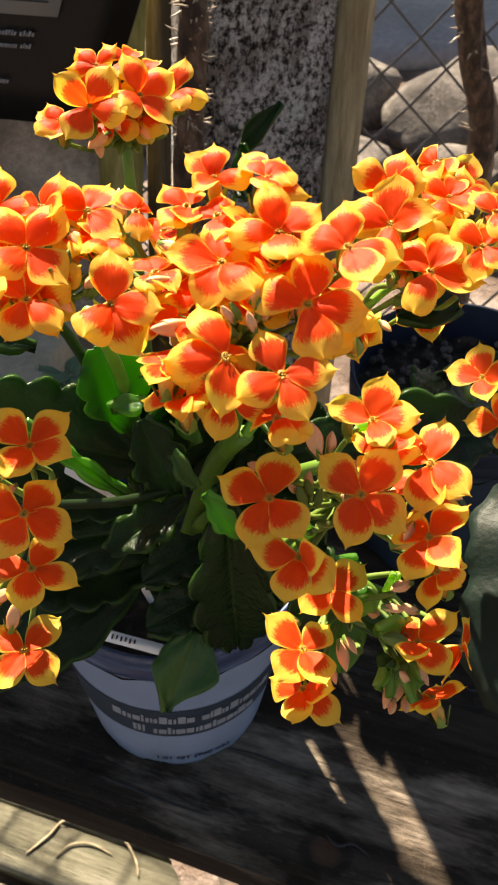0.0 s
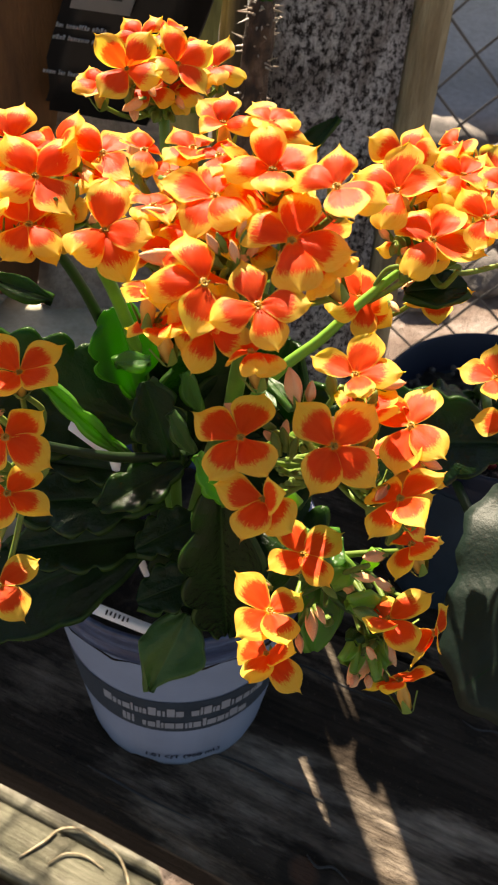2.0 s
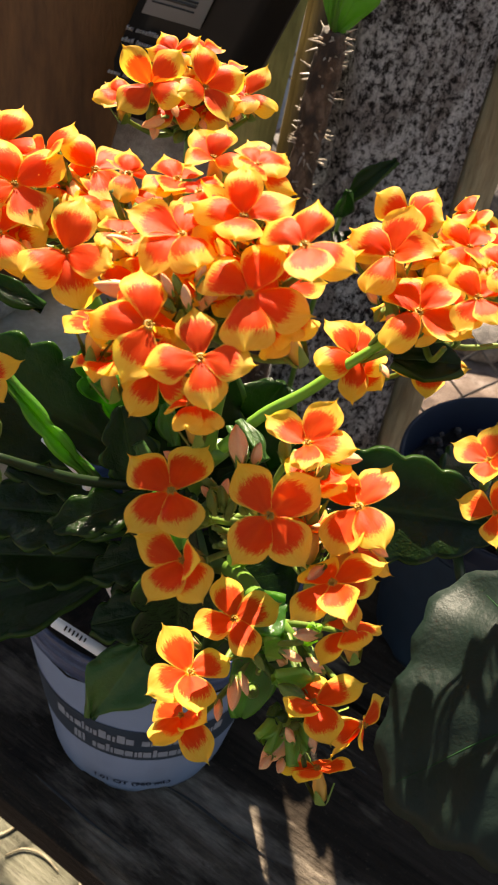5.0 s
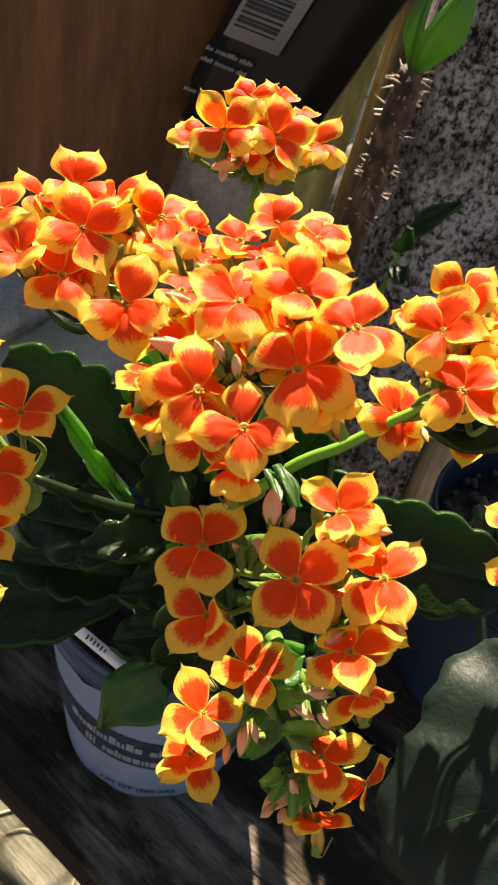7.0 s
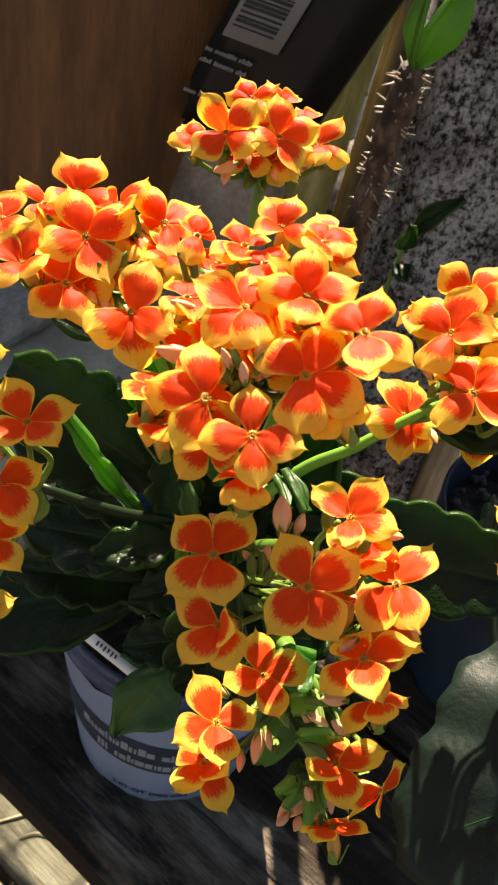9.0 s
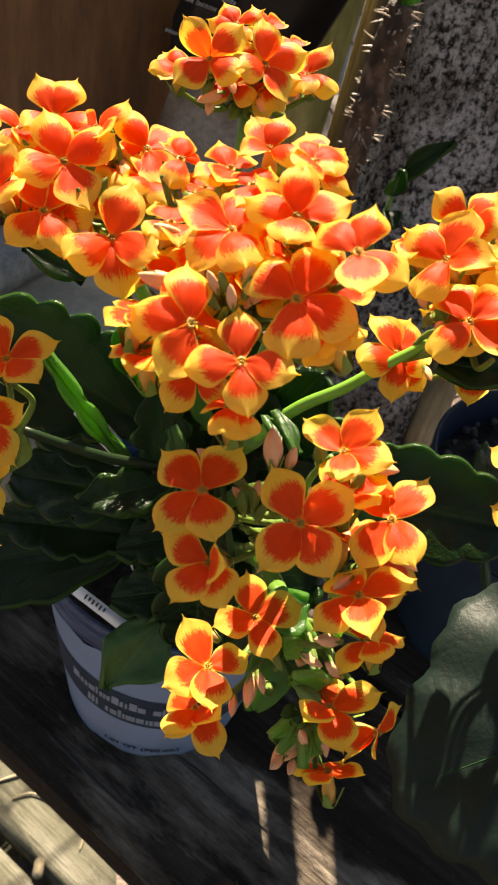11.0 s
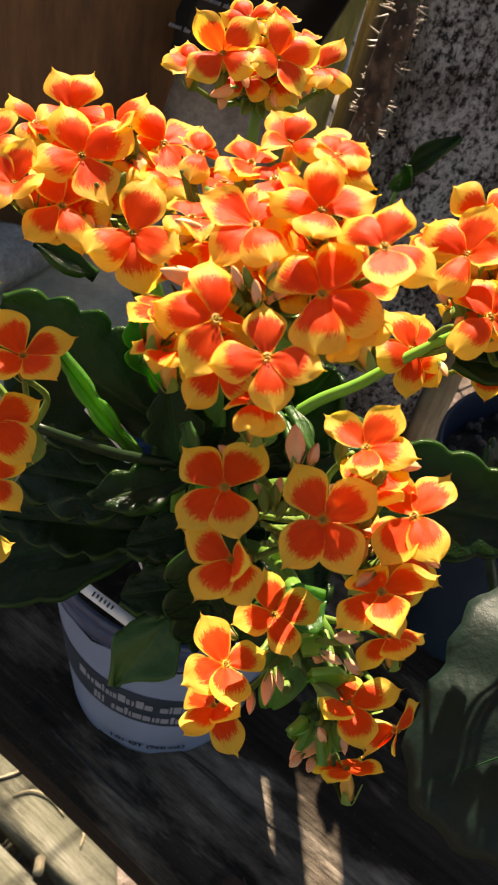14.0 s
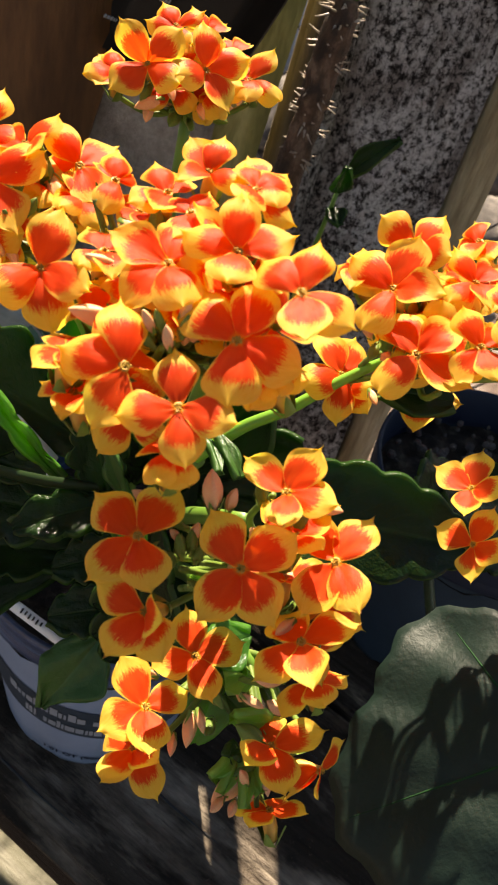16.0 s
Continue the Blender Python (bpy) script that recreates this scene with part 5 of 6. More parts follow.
bud(kal, "lower", (0.0392, -0.1361, 0.2247), (0.0308, -0.1443, 0.2200))
bud(kal, "lower", (0.0396, -0.1346, 0.2249), (0.0398, -0.1434, 0.2198))
bud(kal, "lower", (0.0414, -0.1358, 0.2266), (0.0434, -0.1424, 0.2239))
bud(kal, "lower", (0.0428, -0.1288, 0.2372), (0.0376, -0.1287, 0.2417))
bud(kal, "lower", (0.0315, -0.1314, 0.2465), (0.0367, -0.1343, 0.2478))
bud(kal, "lower", (0.0396, -0.1278, 0.2491), (0.0329, -0.1301, 0.2509))
bud(kal, "lower", (0.0142, -0.1231, 0.2325), (0.0081, -0.1234, 0.2365))
bud(kal, "top", (-0.0134, -0.0011, 0.3098), (-0.0107, -0.0071, 0.3078))
bud(kal, "top", (-0.0027, 0.0045, 0.3101), (0.0033, -0.0012, 0.3085))
bud(kal, "top", (-0.0049, 0.0013, 0.3051), (-0.0025, -0.0045, 0.3033))
bud(kal, "top", (-0.0198, -0.0042, 0.3078), (-0.0237, -0.0066, 0.3096))
bud(kal, "top", (-0.0140, -0.0023, 0.3056), (-0.0209, -0.0079, 0.3038))
bud(kal, "top", (0.0047, 0.0172, 0.3043), (0.0051, 0.0109, 0.3018))
bud(kal, "top", (-0.0171, -0.0014, 0.3035), (-0.0170, -0.0081, 0.3006))
bud(kal, "upper_left", (-0.0361, -0.0779, 0.3058), (-0.0329, -0.0821, 0.3057))
bud(kal, "upper_left", (-0.0337, -0.0771, 0.3053), (-0.0303, -0.0821, 0.3043))
bud(kal, "upper_left", (-0.0298, -0.0593, 0.3116), (-0.0247, -0.0666, 0.3082))
bud(kal, "upper_left", (-0.0175, -0.0601, 0.3110), (-0.0166, -0.0563, 0.3196))
bud(kal, "centre", (-0.0115, -0.0845, 0.3215), (-0.0065, -0.0887, 0.3214))
bud(kal, "right", (0.0527, -0.0779, 0.3084), (0.0492, -0.0816, 0.3086))
bud(kal, "right", (0.0419, -0.0784, 0.3038), (0.0384, -0.0786, 0.3075))
bud(kal, "right", (0.0510, -0.0594, 0.2741), (0.0530, -0.0644, 0.2737))
bud(kal, "right", (0.0457, -0.0809, 0.3032), (0.0434, -0.0846, 0.3034))
bud(kal, "right", (0.0528, -0.0665, 0.3157), (0.0519, -0.0649, 0.3214))
bud(kal, "left", (-0.0619, -0.0971, 0.2259), (-0.0548, -0.0973, 0.2313))
bud(kal, "left", (-0.0573, -0.1039, 0.2222), (-0.0538, -0.1003, 0.2312))
bud(kal, "left", (-0.0485, -0.0972, 0.2693), (-0.0514, -0.1006, 0.2697))
bud(kal, "front", (0.0126, -0.1229, 0.2774), (0.0107, -0.1215, 0.2833), True)
bud(kal, "front", (0.0143, -0.1216, 0.2773), (0.0130, -0.1201, 0.2834), True)
bud(kal, "front", (0.0152, -0.1226, 0.2762), (0.0163, -0.1216, 0.2818), True)
bud(kal, "front", (0.0149, -0.1258, 0.2743), (0.0185, -0.1283, 0.2761), True)
bud(kal, "front", (0.0118, -0.1183, 0.2809), (0.0080, -0.1197, 0.2837), True)
bud(kal, "front", (0.0257, -0.1106, 0.2828), (0.0245, -0.1087, 0.2893), True)
bud(kal, "front", (0.0325, -0.1156, 0.2819), (0.0343, -0.1140, 0.2881), True)
bud(kal, "lower", (0.0411, -0.1331, 0.2296), (0.0322, -0.1319, 0.2351), True)
bud(kal, "lower", (0.0401, -0.1351, 0.2259), (0.0341, -0.1397, 0.2251), True)
bud(kal, "lower", (0.0409, -0.1335, 0.2247), (0.0414, -0.1395, 0.2226), True)
bud(kal, "lower", (0.0263, -0.1250, 0.2359), (0.0299, -0.1297, 0.2352), True)
bud(kal, "lower", (0.0404, -0.1254, 0.2503), (0.0440, -0.1243, 0.2560), True)
bud(kal, "centre", (0.0004, -0.1080, 0.3178), (-0.0016, -0.1078, 0.3224), True)
bud(kal, "centre", (0.0037, -0.1090, 0.3183), (0.0042, -0.1084, 0.3234), True)
bud(kal, "centre", (-0.0005, -0.1100, 0.3156), (-0.0044, -0.1104, 0.3195), True)
bud(kal, "centre", (0.0174, -0.0934, 0.3235), (0.0170, -0.0926, 0.3288), True)
bud(kal, "upper_left", (-0.0375, -0.0693, 0.3091), (-0.0326, -0.0677, 0.3154), True)
bud(kal, "upper_left", (-0.0319, -0.0729, 0.3084), (-0.0295, -0.0716, 0.3142), True)
bud(kal, "top", (-0.0089, 0.0050, 0.3076), (-0.0061, -0.0017, 0.3048), True)
bud(kal, "top", (-0.0180, -0.0004, 0.3076), (-0.0186, -0.0075, 0.3042), True)
bud(kal, "right", (0.0431, -0.0798, 0.3038), (0.0410, -0.0848, 0.3029), True)
bud(kal, "right", (0.0560, -0.0849, 0.3074), (0.0552, -0.0840, 0.3124), True)
floret(kal, "top", (-0.0048, 0.0073, 0.3050), (-71, 52), 9.2, ((12, 33), (100, 12), (186, 14), (270, 8)))
floret(kal, "top", (-0.0081, 0.0101, 0.3069), (-87, 64), 9.1, ((19, 30), (113, 35), (190, 26), (290, 22)))
floret(kal, "top", (-0.0059, 0.0073, 0.3067), (-77, 56), 9.5, ((74, 36), (169, 35), (263, 22), (346, 25)))
floret(kal, "top", (-0.0156, 0.0166, 0.3103), (-165, 70), 8.7, ((5, 14), (94, 21), (181, 39), (269, 19)))
floret(kal, "top", (-0.0127, 0.0011, 0.3068), (-104, 45), 9.1, ((68, 36), (150, 7), (242, 31), (339, 13)))
floret(kal, "top", (-0.0033, 0.0044, 0.3066), (-70, 49), 10.1, ((4, 28), (94, 16), (184, 10), (279, 35)))
floret(kal, "top", (-0.0026, 0.0263, 0.2994), (55, 41), 9.1, ((76, 25), (165, 25), (258, 20), (348, 33)))
floret(kal, "upper_left", (-0.0342, -0.0599, 0.3094), (9, 76), 8.7, ((11, 10), (111, 10), (191, 22), (284, 39)))
floret(kal, "upper_left", (-0.0352, -0.0747, 0.3064), (-76, 48), 8.9, ((17, 22), (103, 20), (200, 19), (283, 11)))
floret(kal, "upper_left", (-0.0390, -0.0604, 0.3084), (99, 88), 9.0, ((34, 36), (124, 9), (218, 38), (309, 35)))
floret(kal, "upper_left", (-0.0343, -0.0609, 0.3094), (-2, 76), 10.1, ((46, 15), (141, 36), (228, 19), (316, 33)))
floret(kal, "upper_left", (-0.0382, -0.0591, 0.3079), (71, 83), 10.1, ((90, 6), (183, 9), (274, 28), (350, 10)))
floret(kal, "upper_left", (-0.0275, -0.0569, 0.3021), (18, 44), 8.9, ((66, 26), (157, 18), (256, 18), (337, 6)))
floret(kal, "upper_left", (-0.0433, -0.0667, 0.3100), (-126, 69), 9.4, ((70, 5), (152, 25), (249, 35), (341, 9)))
floret(kal, "upper_left", (-0.0415, -0.0697, 0.3039), (-108, 53), 9.9, ((68, 24), (163, 32), (252, 13), (345, 38)))
floret(kal, "upper_left", (-0.0426, -0.0732, 0.3063), (-106, 50), 9.3, ((51, 32), (129, 35), (221, 15), (321, 19)))
floret(kal, "upper_left", (-0.0380, -0.0767, 0.3036), (-87, 40), 10.0, ((25, 39), (111, 10), (211, 9), (293, 32)))
floret(kal, "upper_left", (-0.0271, -0.0560, 0.3023), (21, 44), 9.0, ((21, 35), (108, 6), (212, 24), (302, 32)))
floret(kal, "upper_left", (-0.0274, -0.0564, 0.3028), (20, 46), 9.2, ((51, 25), (153, 16), (234, 26), (328, 26)))
floret(kal, "upper_left", (-0.0439, -0.0560, 0.3087), (139, 70), 8.7, ((81, 36), (166, 18), (254, 35), (351, 23)))
floret(kal, "upper_left", (-0.0412, -0.0663, 0.3051), (-116, 67), 9.4, ((53, 37), (146, 38), (226, 27), (325, 31)))
floret(kal, "centre", (0.0052, -0.0984, 0.3143), (-68, 65), 9.4, ((16, 17), (115, 23), (201, 20), (296, 22)))
floret(kal, "centre", (-0.0036, -0.1085, 0.3037), (-105, 29), 9.3, ((81, 33), (169, 18), (253, 22), (350, 38)))
floret(kal, "centre", (-0.0015, -0.0928, 0.3128), (-136, 76), 9.6, ((43, 26), (126, 37), (216, 9), (306, 18)))
floret(kal, "centre", (0.0052, -0.0809, 0.3196), (68, 73), 8.9, ((40, 6), (134, 9), (220, 39), (313, 36)))
floret(kal, "centre", (0.0127, -0.0933, 0.3230), (-24, 71), 9.5, ((67, 30), (155, 22), (239, 34), (334, 7)))
floret(kal, "centre", (0.0184, -0.1019, 0.3194), (-40, 56), 10.0, ((58, 18), (150, 5), (247, 5), (338, 10)))
floret(kal, "centre", (0.0102, -0.0969, 0.3183), (-43, 67), 9.4, ((53, 11), (145, 39), (233, 37), (326, 18)))
floret(kal, "centre", (0.0038, -0.0980, 0.3176), (-76, 70), 9.1, ((84, 36), (173, 6), (264, 13), (357, 28)))
floret(kal, "centre", (-0.0048, -0.0930, 0.3078), (-156, 58), 10.0, ((86, 28), (173, 26), (260, 39), (347, 7)))
floret(kal, "centre", (-0.0090, -0.0858, 0.3101), (160, 54), 9.7, ((0, 26), (87, 15), (183, 36), (278, 34)))
floret(kal, "centre", (0.0098, -0.0949, 0.3166), (-34, 68), 8.7, ((65, 10), (153, 36), (249, 33), (332, 18)))
floret(kal, "centre", (0.0040, -0.0931, 0.3164), (-56, 79), 10.0, ((64, 29), (162, 29), (246, 11), (330, 36)))
floret(kal, "centre", (-0.0045, -0.0937, 0.3142), (-147, 70), 9.1, ((77, 13), (165, 6), (251, 15), (352, 9)))
floret(kal, "centre", (0.0090, -0.0962, 0.3201), (-45, 71), 10.0, ((29, 10), (122, 28), (216, 36), (302, 31)))
floret(kal, "centre", (0.0068, -0.0897, 0.3229), (-9, 81), 9.8, ((71, 39), (150, 31), (239, 6), (330, 37)))
floret(kal, "centre", (-0.0011, -0.0925, 0.3166), (-134, 80), 8.9, ((3, 21), (100, 23), (187, 31), (284, 31)))
floret(kal, "centre", (-0.0025, -0.1123, 0.3027), (-101, 26), 9.8, ((69, 9), (157, 24), (256, 21), (348, 23)))
floret(kal, "centre", (0.0060, -0.0960, 0.3174), (-57, 72), 9.2, ((55, 25), (151, 9), (241, 13), (333, 23)))
floret(kal, "right", (0.0550, -0.0774, 0.3049), (-110, 56), 9.7, ((14, 6), (108, 35), (186, 37), (287, 26)))
floret(kal, "right", (0.0527, -0.0613, 0.2934), (177, 57), 8.9, ((77, 14), (170, 38), (264, 15), (346, 5)))
floret(kal, "right", (0.0554, -0.0570, 0.3023), (146, 75), 8.7, ((37, 36), (125, 34), (226, 33), (304, 37)))
floret(kal, "right", (0.0613, -0.0569, 0.3079), (86, 85), 9.6, ((60, 24), (153, 7), (239, 9), (323, 31)))
floret(kal, "right", (0.0549, -0.0579, 0.3067), (162, 78), 9.6, ((3, 38), (95, 31), (191, 19), (277, 17)))
floret(kal, "right", (0.0535, -0.0581, 0.2975), (155, 66), 10.2, ((48, 25), (123, 24), (228, 14), (312, 25)))
floret(kal, "right", (0.0548, -0.0761, 0.3031), (-111, 55), 10.0, ((89, 23), (178, 14), (271, 10), (349, 13)))
floret(kal, "right", (0.0594, -0.0715, 0.3057), (-98, 67), 8.7, ((81, 35), (171, 27), (270, 12), (355, 38)))
floret(kal, "right", (0.0587, -0.0598, 0.3035), (161, 86), 8.7, ((30, 8), (109, 5), (214, 20), (299, 24)))
floret(kal, "right", (0.0505, -0.0586, 0.3050), (172, 69), 8.8, ((29, 12), (118, 25), (212, 8), (295, 20)))
floret(kal, "front", (0.0427, -0.1211, 0.2697), (2, 59), 9.3, ((67, 35), (155, 26), (250, 14), (331, 6)))
floret(kal, "front", (0.0408, -0.1268, 0.2635), (-35, 36), 9.0, ((70, 37), (158, 23), (252, 22), (346, 34)))
floret(kal, "front", (0.0342, -0.1194, 0.2722), (84, 82), 9.1, ((12, 23), (114, 37), (205, 21), (289, 9)))
floret(kal, "front", (0.0317, -0.1180, 0.2835), (149, 82), 9.9, ((74, 30), (160, 13), (249, 11), (340, 11)))
bud(kal, "top", (-0.0121, 0.0067, 0.3043), (-0.0136, 0.0030, 0.3121))
bud(kal, "top", (0.0002, 0.0086, 0.3044), (0.0026, 0.0068, 0.3092), True)
bud(kal, "top", (-0.0138, 0.0051, 0.3110), (-0.0148, 0.0031, 0.3163))
bud(kal, "top", (-0.0081, 0.0078, 0.3031), (-0.0079, 0.0053, 0.3080), True)
bud(kal, "top", (0.0018, 0.0145, 0.3043), (0.0052, 0.0142, 0.3102))
bud(kal, "top", (-0.0125, 0.0111, 0.3032), (-0.0144, 0.0090, 0.3110))
bud(kal, "top", (-0.0149, 0.0083, 0.3058), (-0.0166, 0.0064, 0.3110))
bud(kal, "top", (-0.0196, 0.0042, 0.3043), (-0.0231, 0.0007, 0.3110), True)
bud(kal, "top", (-0.0094, 0.0158, 0.3033), (-0.0098, 0.0159, 0.3106))
bud(kal, "top", (-0.0105, 0.0144, 0.3065), (-0.0113, 0.0139, 0.3146), True)
bud(kal, "top", (-0.0071, 0.0115, 0.2992), (-0.0059, 0.0082, 0.3077))
bud(kal, "top", (-0.0040, 0.0113, 0.3093), (-0.0027, 0.0101, 0.3161), True)
bud(kal, "upper_left", (-0.0365, -0.0717, 0.3039), (-0.0355, -0.0755, 0.3117), True)
bud(kal, "upper_left", (-0.0272, -0.0755, 0.3059), (-0.0246, -0.0783, 0.3109))
bud(kal, "upper_left", (-0.0389, -0.0665, 0.3015), (-0.0390, -0.0684, 0.3083))
bud(kal, "upper_left", (-0.0368, -0.0649, 0.3037), (-0.0356, -0.0658, 0.3125), True)
bud(kal, "upper_left", (-0.0469, -0.0672, 0.3106), (-0.0488, -0.0682, 0.3165), True)
bud(kal, "upper_left", (-0.0395, -0.0716, 0.3028), (-0.0399, -0.0758, 0.3105), True)
bud(kal, "upper_left", (-0.0428, -0.0697, 0.3011), (-0.0450, -0.0733, 0.3080))
bud(kal, "upper_left", (-0.0272, -0.0744, 0.3029), (-0.0232, -0.0782, 0.3094), True)
bud(kal, "upper_left", (-0.0340, -0.0618, 0.3042), (-0.0318, -0.0611, 0.3113), True)
bud(kal, "upper_left", (-0.0442, -0.0605, 0.3084), (-0.0458, -0.0597, 0.3149), True)
bud(kal, "upper_left", (-0.0484, -0.0629, 0.3023), (-0.0532, -0.0627, 0.3100), True)
bud(kal, "upper_left", (-0.0349, -0.0757, 0.3089), (-0.0340, -0.0785, 0.3142), True)
bud(kal, "upper_left", (-0.0550, -0.0682, 0.3064), (-0.0583, -0.0692, 0.3108))
bud(kal, "upper_left", (-0.0389, -0.0681, 0.3028), (-0.0390, -0.0710, 0.3117), True)
bud(kal, "centre", (0.0017, -0.0948, 0.3068), (0.0020, -0.0968, 0.3140))
bud(kal, "centre", (-0.0008, -0.0907, 0.3088), (-0.0017, -0.0905, 0.3154))
bud(kal, "centre", (-0.0014, -0.1016, 0.3097), (-0.0021, -0.1043, 0.3145), True)
bud(kal, "centre", (-0.0022, -0.0883, 0.3111), (-0.0035, -0.0872, 0.3190), True)
bud(kal, "centre", (0.0046, -0.0920, 0.3164), (0.0055, -0.0921, 0.3232))
bud(kal, "centre", (0.0041, -0.1018, 0.3113), (0.0050, -0.1052, 0.3179))
bud(kal, "centre", (-0.0043, -0.0973, 0.3115), (-0.0062, -0.0994, 0.3188))
bud(kal, "centre", (-0.0083, -0.0796, 0.3074), (-0.0107, -0.0766, 0.3118))
bud(kal, "centre", (-0.0046, -0.0877, 0.3122), (-0.0068, -0.0862, 0.3209), True)
bud(kal, "centre", (-0.0092, -0.0798, 0.3130), (-0.0117, -0.0771, 0.3190))
bud(kal, "centre", (0.0004, -0.0978, 0.3079), (0.0001, -0.1014, 0.3164), True)
bud(kal, "centre", (-0.0014, -0.0936, 0.3027), (-0.0040, -0.0962, 0.3108))
bud(kal, "centre", (-0.0027, -0.0986, 0.3117), (-0.0038, -0.1006, 0.3172), True)
bud(kal, "centre", (0.0118, -0.1050, 0.3147), (0.0140, -0.1080, 0.3206))
bud(kal, "centre", (0.0045, -0.0975, 0.3130), (0.0055, -0.0994, 0.3197), True)
bud(kal, "centre", (-0.0029, -0.0885, 0.3117), (-0.0044, -0.0876, 0.3189), True)
bud(kal, "centre", (-0.0069, -0.0994, 0.3084), (-0.0097, -0.1023, 0.3146))
bud(kal, "centre", (0.0113, -0.0901, 0.3216), (0.0135, -0.0899, 0.3293), True)
bud(kal, "centre", (0.0040, -0.1116, 0.3053), (0.0046, -0.1162, 0.3093))
bud(kal, "centre", (-0.0059, -0.0985, 0.3029), (-0.0096, -0.1024, 0.3083), True)
bud(kal, "centre", (-0.0040, -0.0889, 0.3129), (-0.0053, -0.0883, 0.3185))
bud(kal, "centre", (0.0023, -0.1017, 0.3096), (0.0027, -0.1048, 0.3150), True)
bud(kal, "centre", (0.0055, -0.1059, 0.3157), (0.0063, -0.1087, 0.3210))
bud(kal, "centre", (-0.0095, -0.0951, 0.3098), (-0.0123, -0.0961, 0.3147), True)
bud(kal, "centre", (-0.0046, -0.0805, 0.3153), (-0.0062, -0.0776, 0.3227), True)
bud(kal, "centre", (-0.0042, -0.0814, 0.3086), (-0.0061, -0.0779, 0.3148))
bud(kal, "right", (0.0551, -0.0700, 0.3048), (0.0545, -0.0716, 0.3117), True)
bud(kal, "right", (0.0449, -0.0657, 0.3018), (0.0417, -0.0663, 0.3088))
bud(kal, "right", (0.0512, -0.0700, 0.2874), (0.0474, -0.0739, 0.2923), True)
bud(kal, "right", (0.0584, -0.0761, 0.3009), (0.0584, -0.0793, 0.3076), True)
bud(kal, "right", (0.0485, -0.0703, 0.2950), (0.0448, -0.0731, 0.3024), True)
bud(kal, "right", (0.0592, -0.0629, 0.2826), (0.0517, -0.0634, 0.2805))
bud(kal, "right", (0.0562, -0.0721, 0.3020), (0.0557, -0.0743, 0.3087))
bud(kal, "right", (0.0573, -0.0686, 0.2975), (0.0569, -0.0710, 0.3063), True)
bud(kal, "right", (0.0560, -0.0630, 0.2858), (0.0516, -0.0632, 0.2935), True)
bud(kal, "right", (0.0519, -0.0633, 0.2930), (0.0495, -0.0634, 0.2981), True)
bud(kal, "front", (0.0308, -0.1203, 0.2679), (0.0306, -0.1251, 0.2744), True)
bud(kal, "front", (0.0113, -0.1217, 0.2734), (0.0074, -0.1258, 0.2809), True)
bud(kal, "front", (0.0260, -0.1139, 0.2765), (0.0250, -0.1160, 0.2821))
bud(kal, "front", (0.0347, -0.1238, 0.2646), (0.0353, -0.1292, 0.2702), True)
bud(kal, "front", (0.0287, -0.1159, 0.2623), (0.0279, -0.1198, 0.2667))
bud(kal, "front", (0.0341, -0.1162, 0.2688), (0.0346, -0.1199, 0.2748))
bud(kal, "front", (0.0236, -0.1195, 0.2728), (0.0219, -0.1234, 0.2796))
bud(kal, "front", (0.0275, -0.1192, 0.2657), (0.0266, -0.1232, 0.2706))
bud(kal, "front", (0.0363, -0.1222, 0.2627), (0.0373, -0.1272, 0.2677))
bud(kal, "front", (0.0366, -0.1231, 0.2639), (0.0377, -0.1291, 0.2702), True)
bud(kal, "front", (0.0385, -0.1160, 0.2598), (0.0406, -0.1212, 0.2650), True)
bud(kal, "front", (0.0274, -0.1108, 0.2716), (0.0264, -0.1131, 0.2777), True)
bud(kal, "front", (0.0194, -0.1177, 0.2733), (0.0176, -0.1204, 0.2783), True)
bud(kal, "front", (0.0359, -0.1149, 0.2631), (0.0369, -0.1186, 0.2676))
bud(kal, "front", (0.0386, -0.1212, 0.2708), (0.0399, -0.1255, 0.2772))
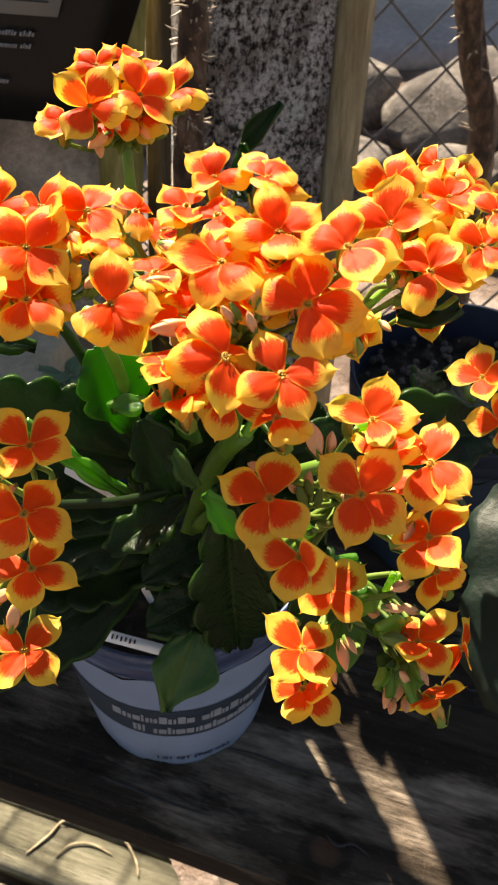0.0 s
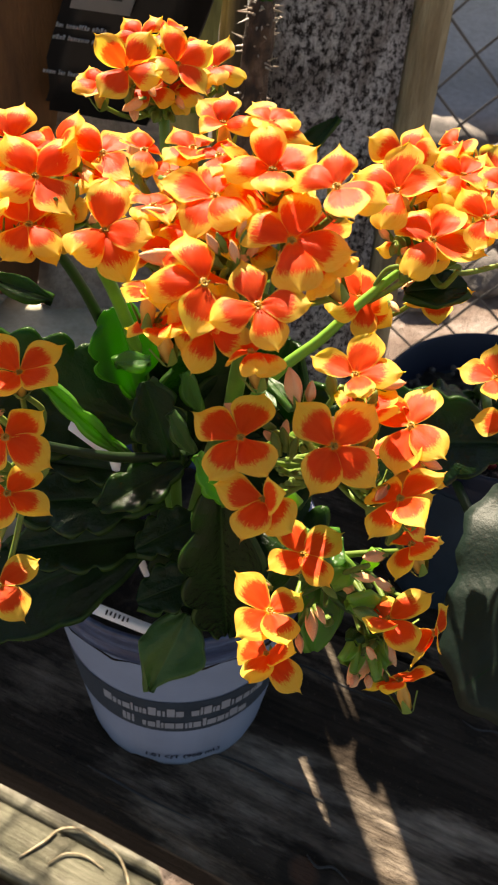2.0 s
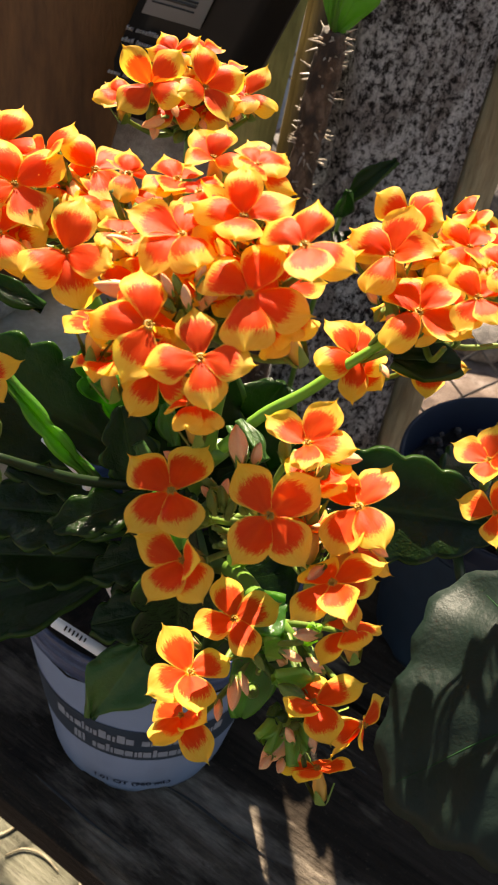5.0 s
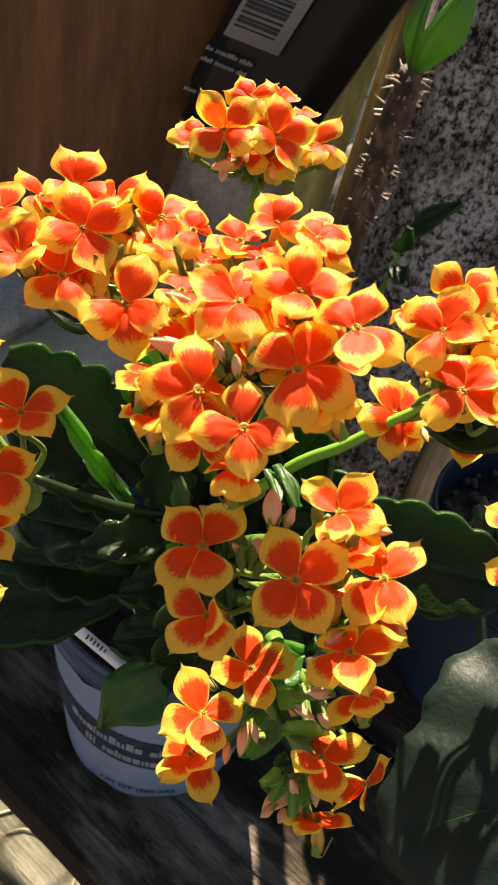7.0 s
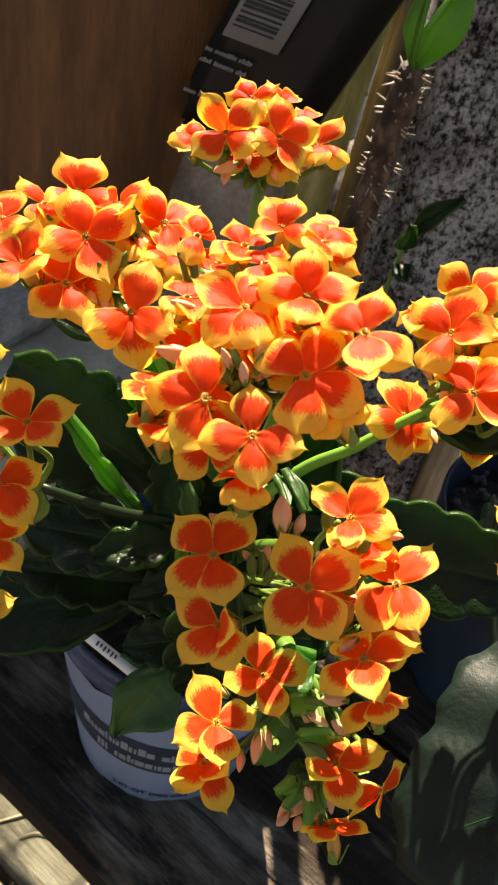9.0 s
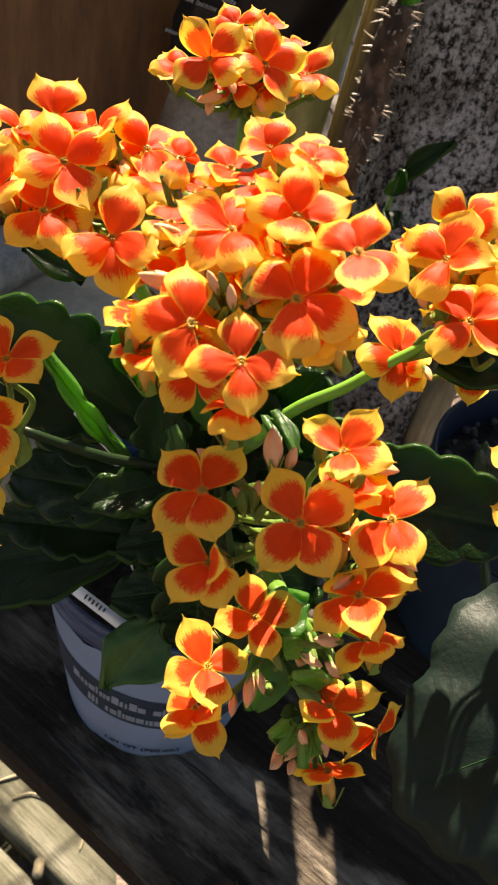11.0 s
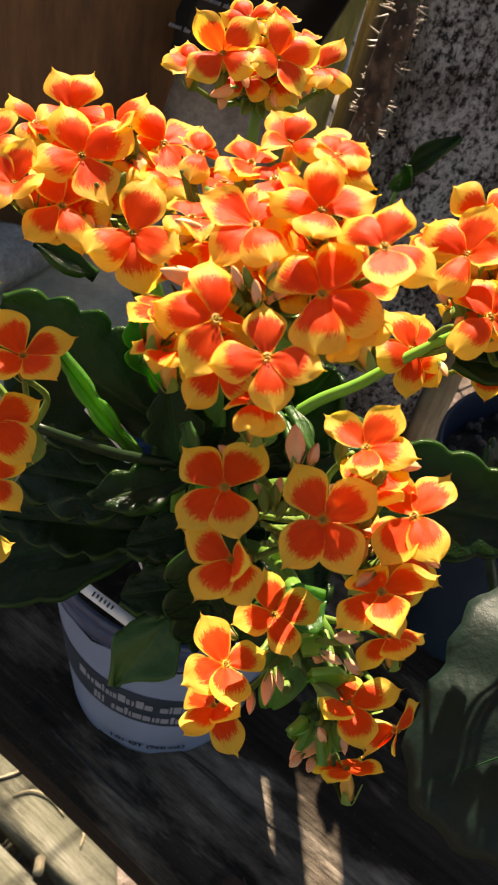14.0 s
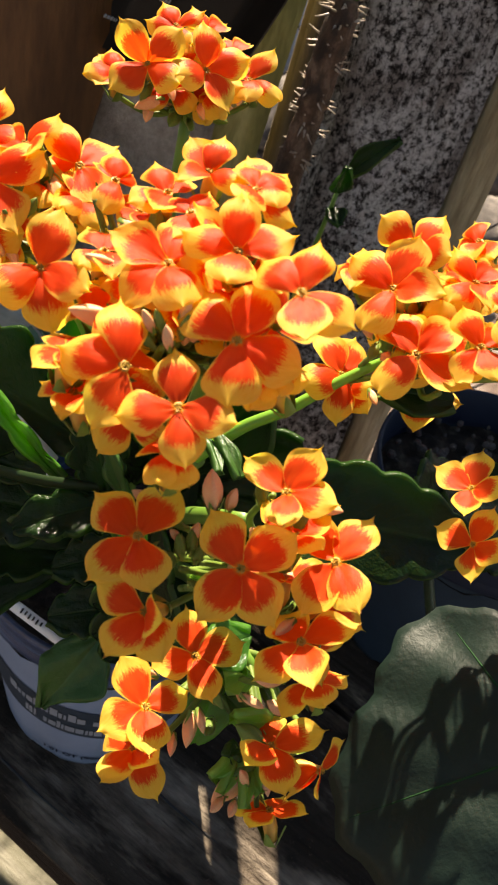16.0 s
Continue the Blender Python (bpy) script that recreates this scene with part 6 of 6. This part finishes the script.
bud(kal, "front", (0.0299, -0.1133, 0.2734), (0.0294, -0.1167, 0.2817), True)
bud(kal, "lower", (0.0285, -0.1273, 0.2259), (0.0273, -0.1337, 0.2302), True)
bud(kal, "lower", (0.0338, -0.1198, 0.2279), (0.0346, -0.1253, 0.2332))
bud(kal, "lower", (0.0409, -0.1229, 0.2205), (0.0451, -0.1300, 0.2240), True)
bud(kal, "lower", (0.0211, -0.1222, 0.2234), (0.0177, -0.1266, 0.2262), True)
bud(kal, "left", (-0.0497, -0.0993, 0.2429), (-0.0518, -0.1034, 0.2463), True)
bud(kal, "left", (-0.0498, -0.0923, 0.2453), (-0.0533, -0.0949, 0.2518), True)
bud(kal, "left", (-0.0519, -0.0921, 0.2418), (-0.0566, -0.0946, 0.2462))
bud(kal, "left", (-0.0548, -0.0907, 0.2439), (-0.0603, -0.0921, 0.2495), True)
bud(kal, "left", (-0.0510, -0.0920, 0.2437), (-0.0546, -0.0941, 0.2482), True)
bud(kal, "left", (-0.0453, -0.0995, 0.2506), (-0.0457, -0.1032, 0.2568), True)
bud(kal, "left", (-0.0573, -0.0879, 0.2487), (-0.0624, -0.0878, 0.2555))
bud(kal, "left", (-0.0515, -0.0921, 0.2401), (-0.0568, -0.0949, 0.2438), True)
rng = random.Random(77)
for k in range(14):
    a = 2 * math.pi * k / 14 + rng.uniform(-0.2, 0.2)
    out = Vector((math.cos(a), math.sin(a), rng.uniform(-0.15, 0.55)))
    root = Vector((-0.0086, 0.0110, 0.2995)) + out * rng.uniform(0.004, 0.008)
    bud(kal, "top", root, root + out * rng.uniform(0.006, 0.009), k % 3 > 0)
join_heads(kal, {"top": (-0.0086, 0.0130, 0.2975), "upper_left": (-0.0388, -0.0633, 0.2967), "centre": (0.0011, -0.0912, 0.3012), "right": (0.0581, -0.0629, 0.2868), "front": (0.0320, -0.1000, 0.2560), "lower": (0.0320, -0.1080, 0.2260), "left": (-0.0440, -0.0865, 0.2490)})
join_heads(kal2, {"far": (0.1019, -0.0568, 0.2224)})
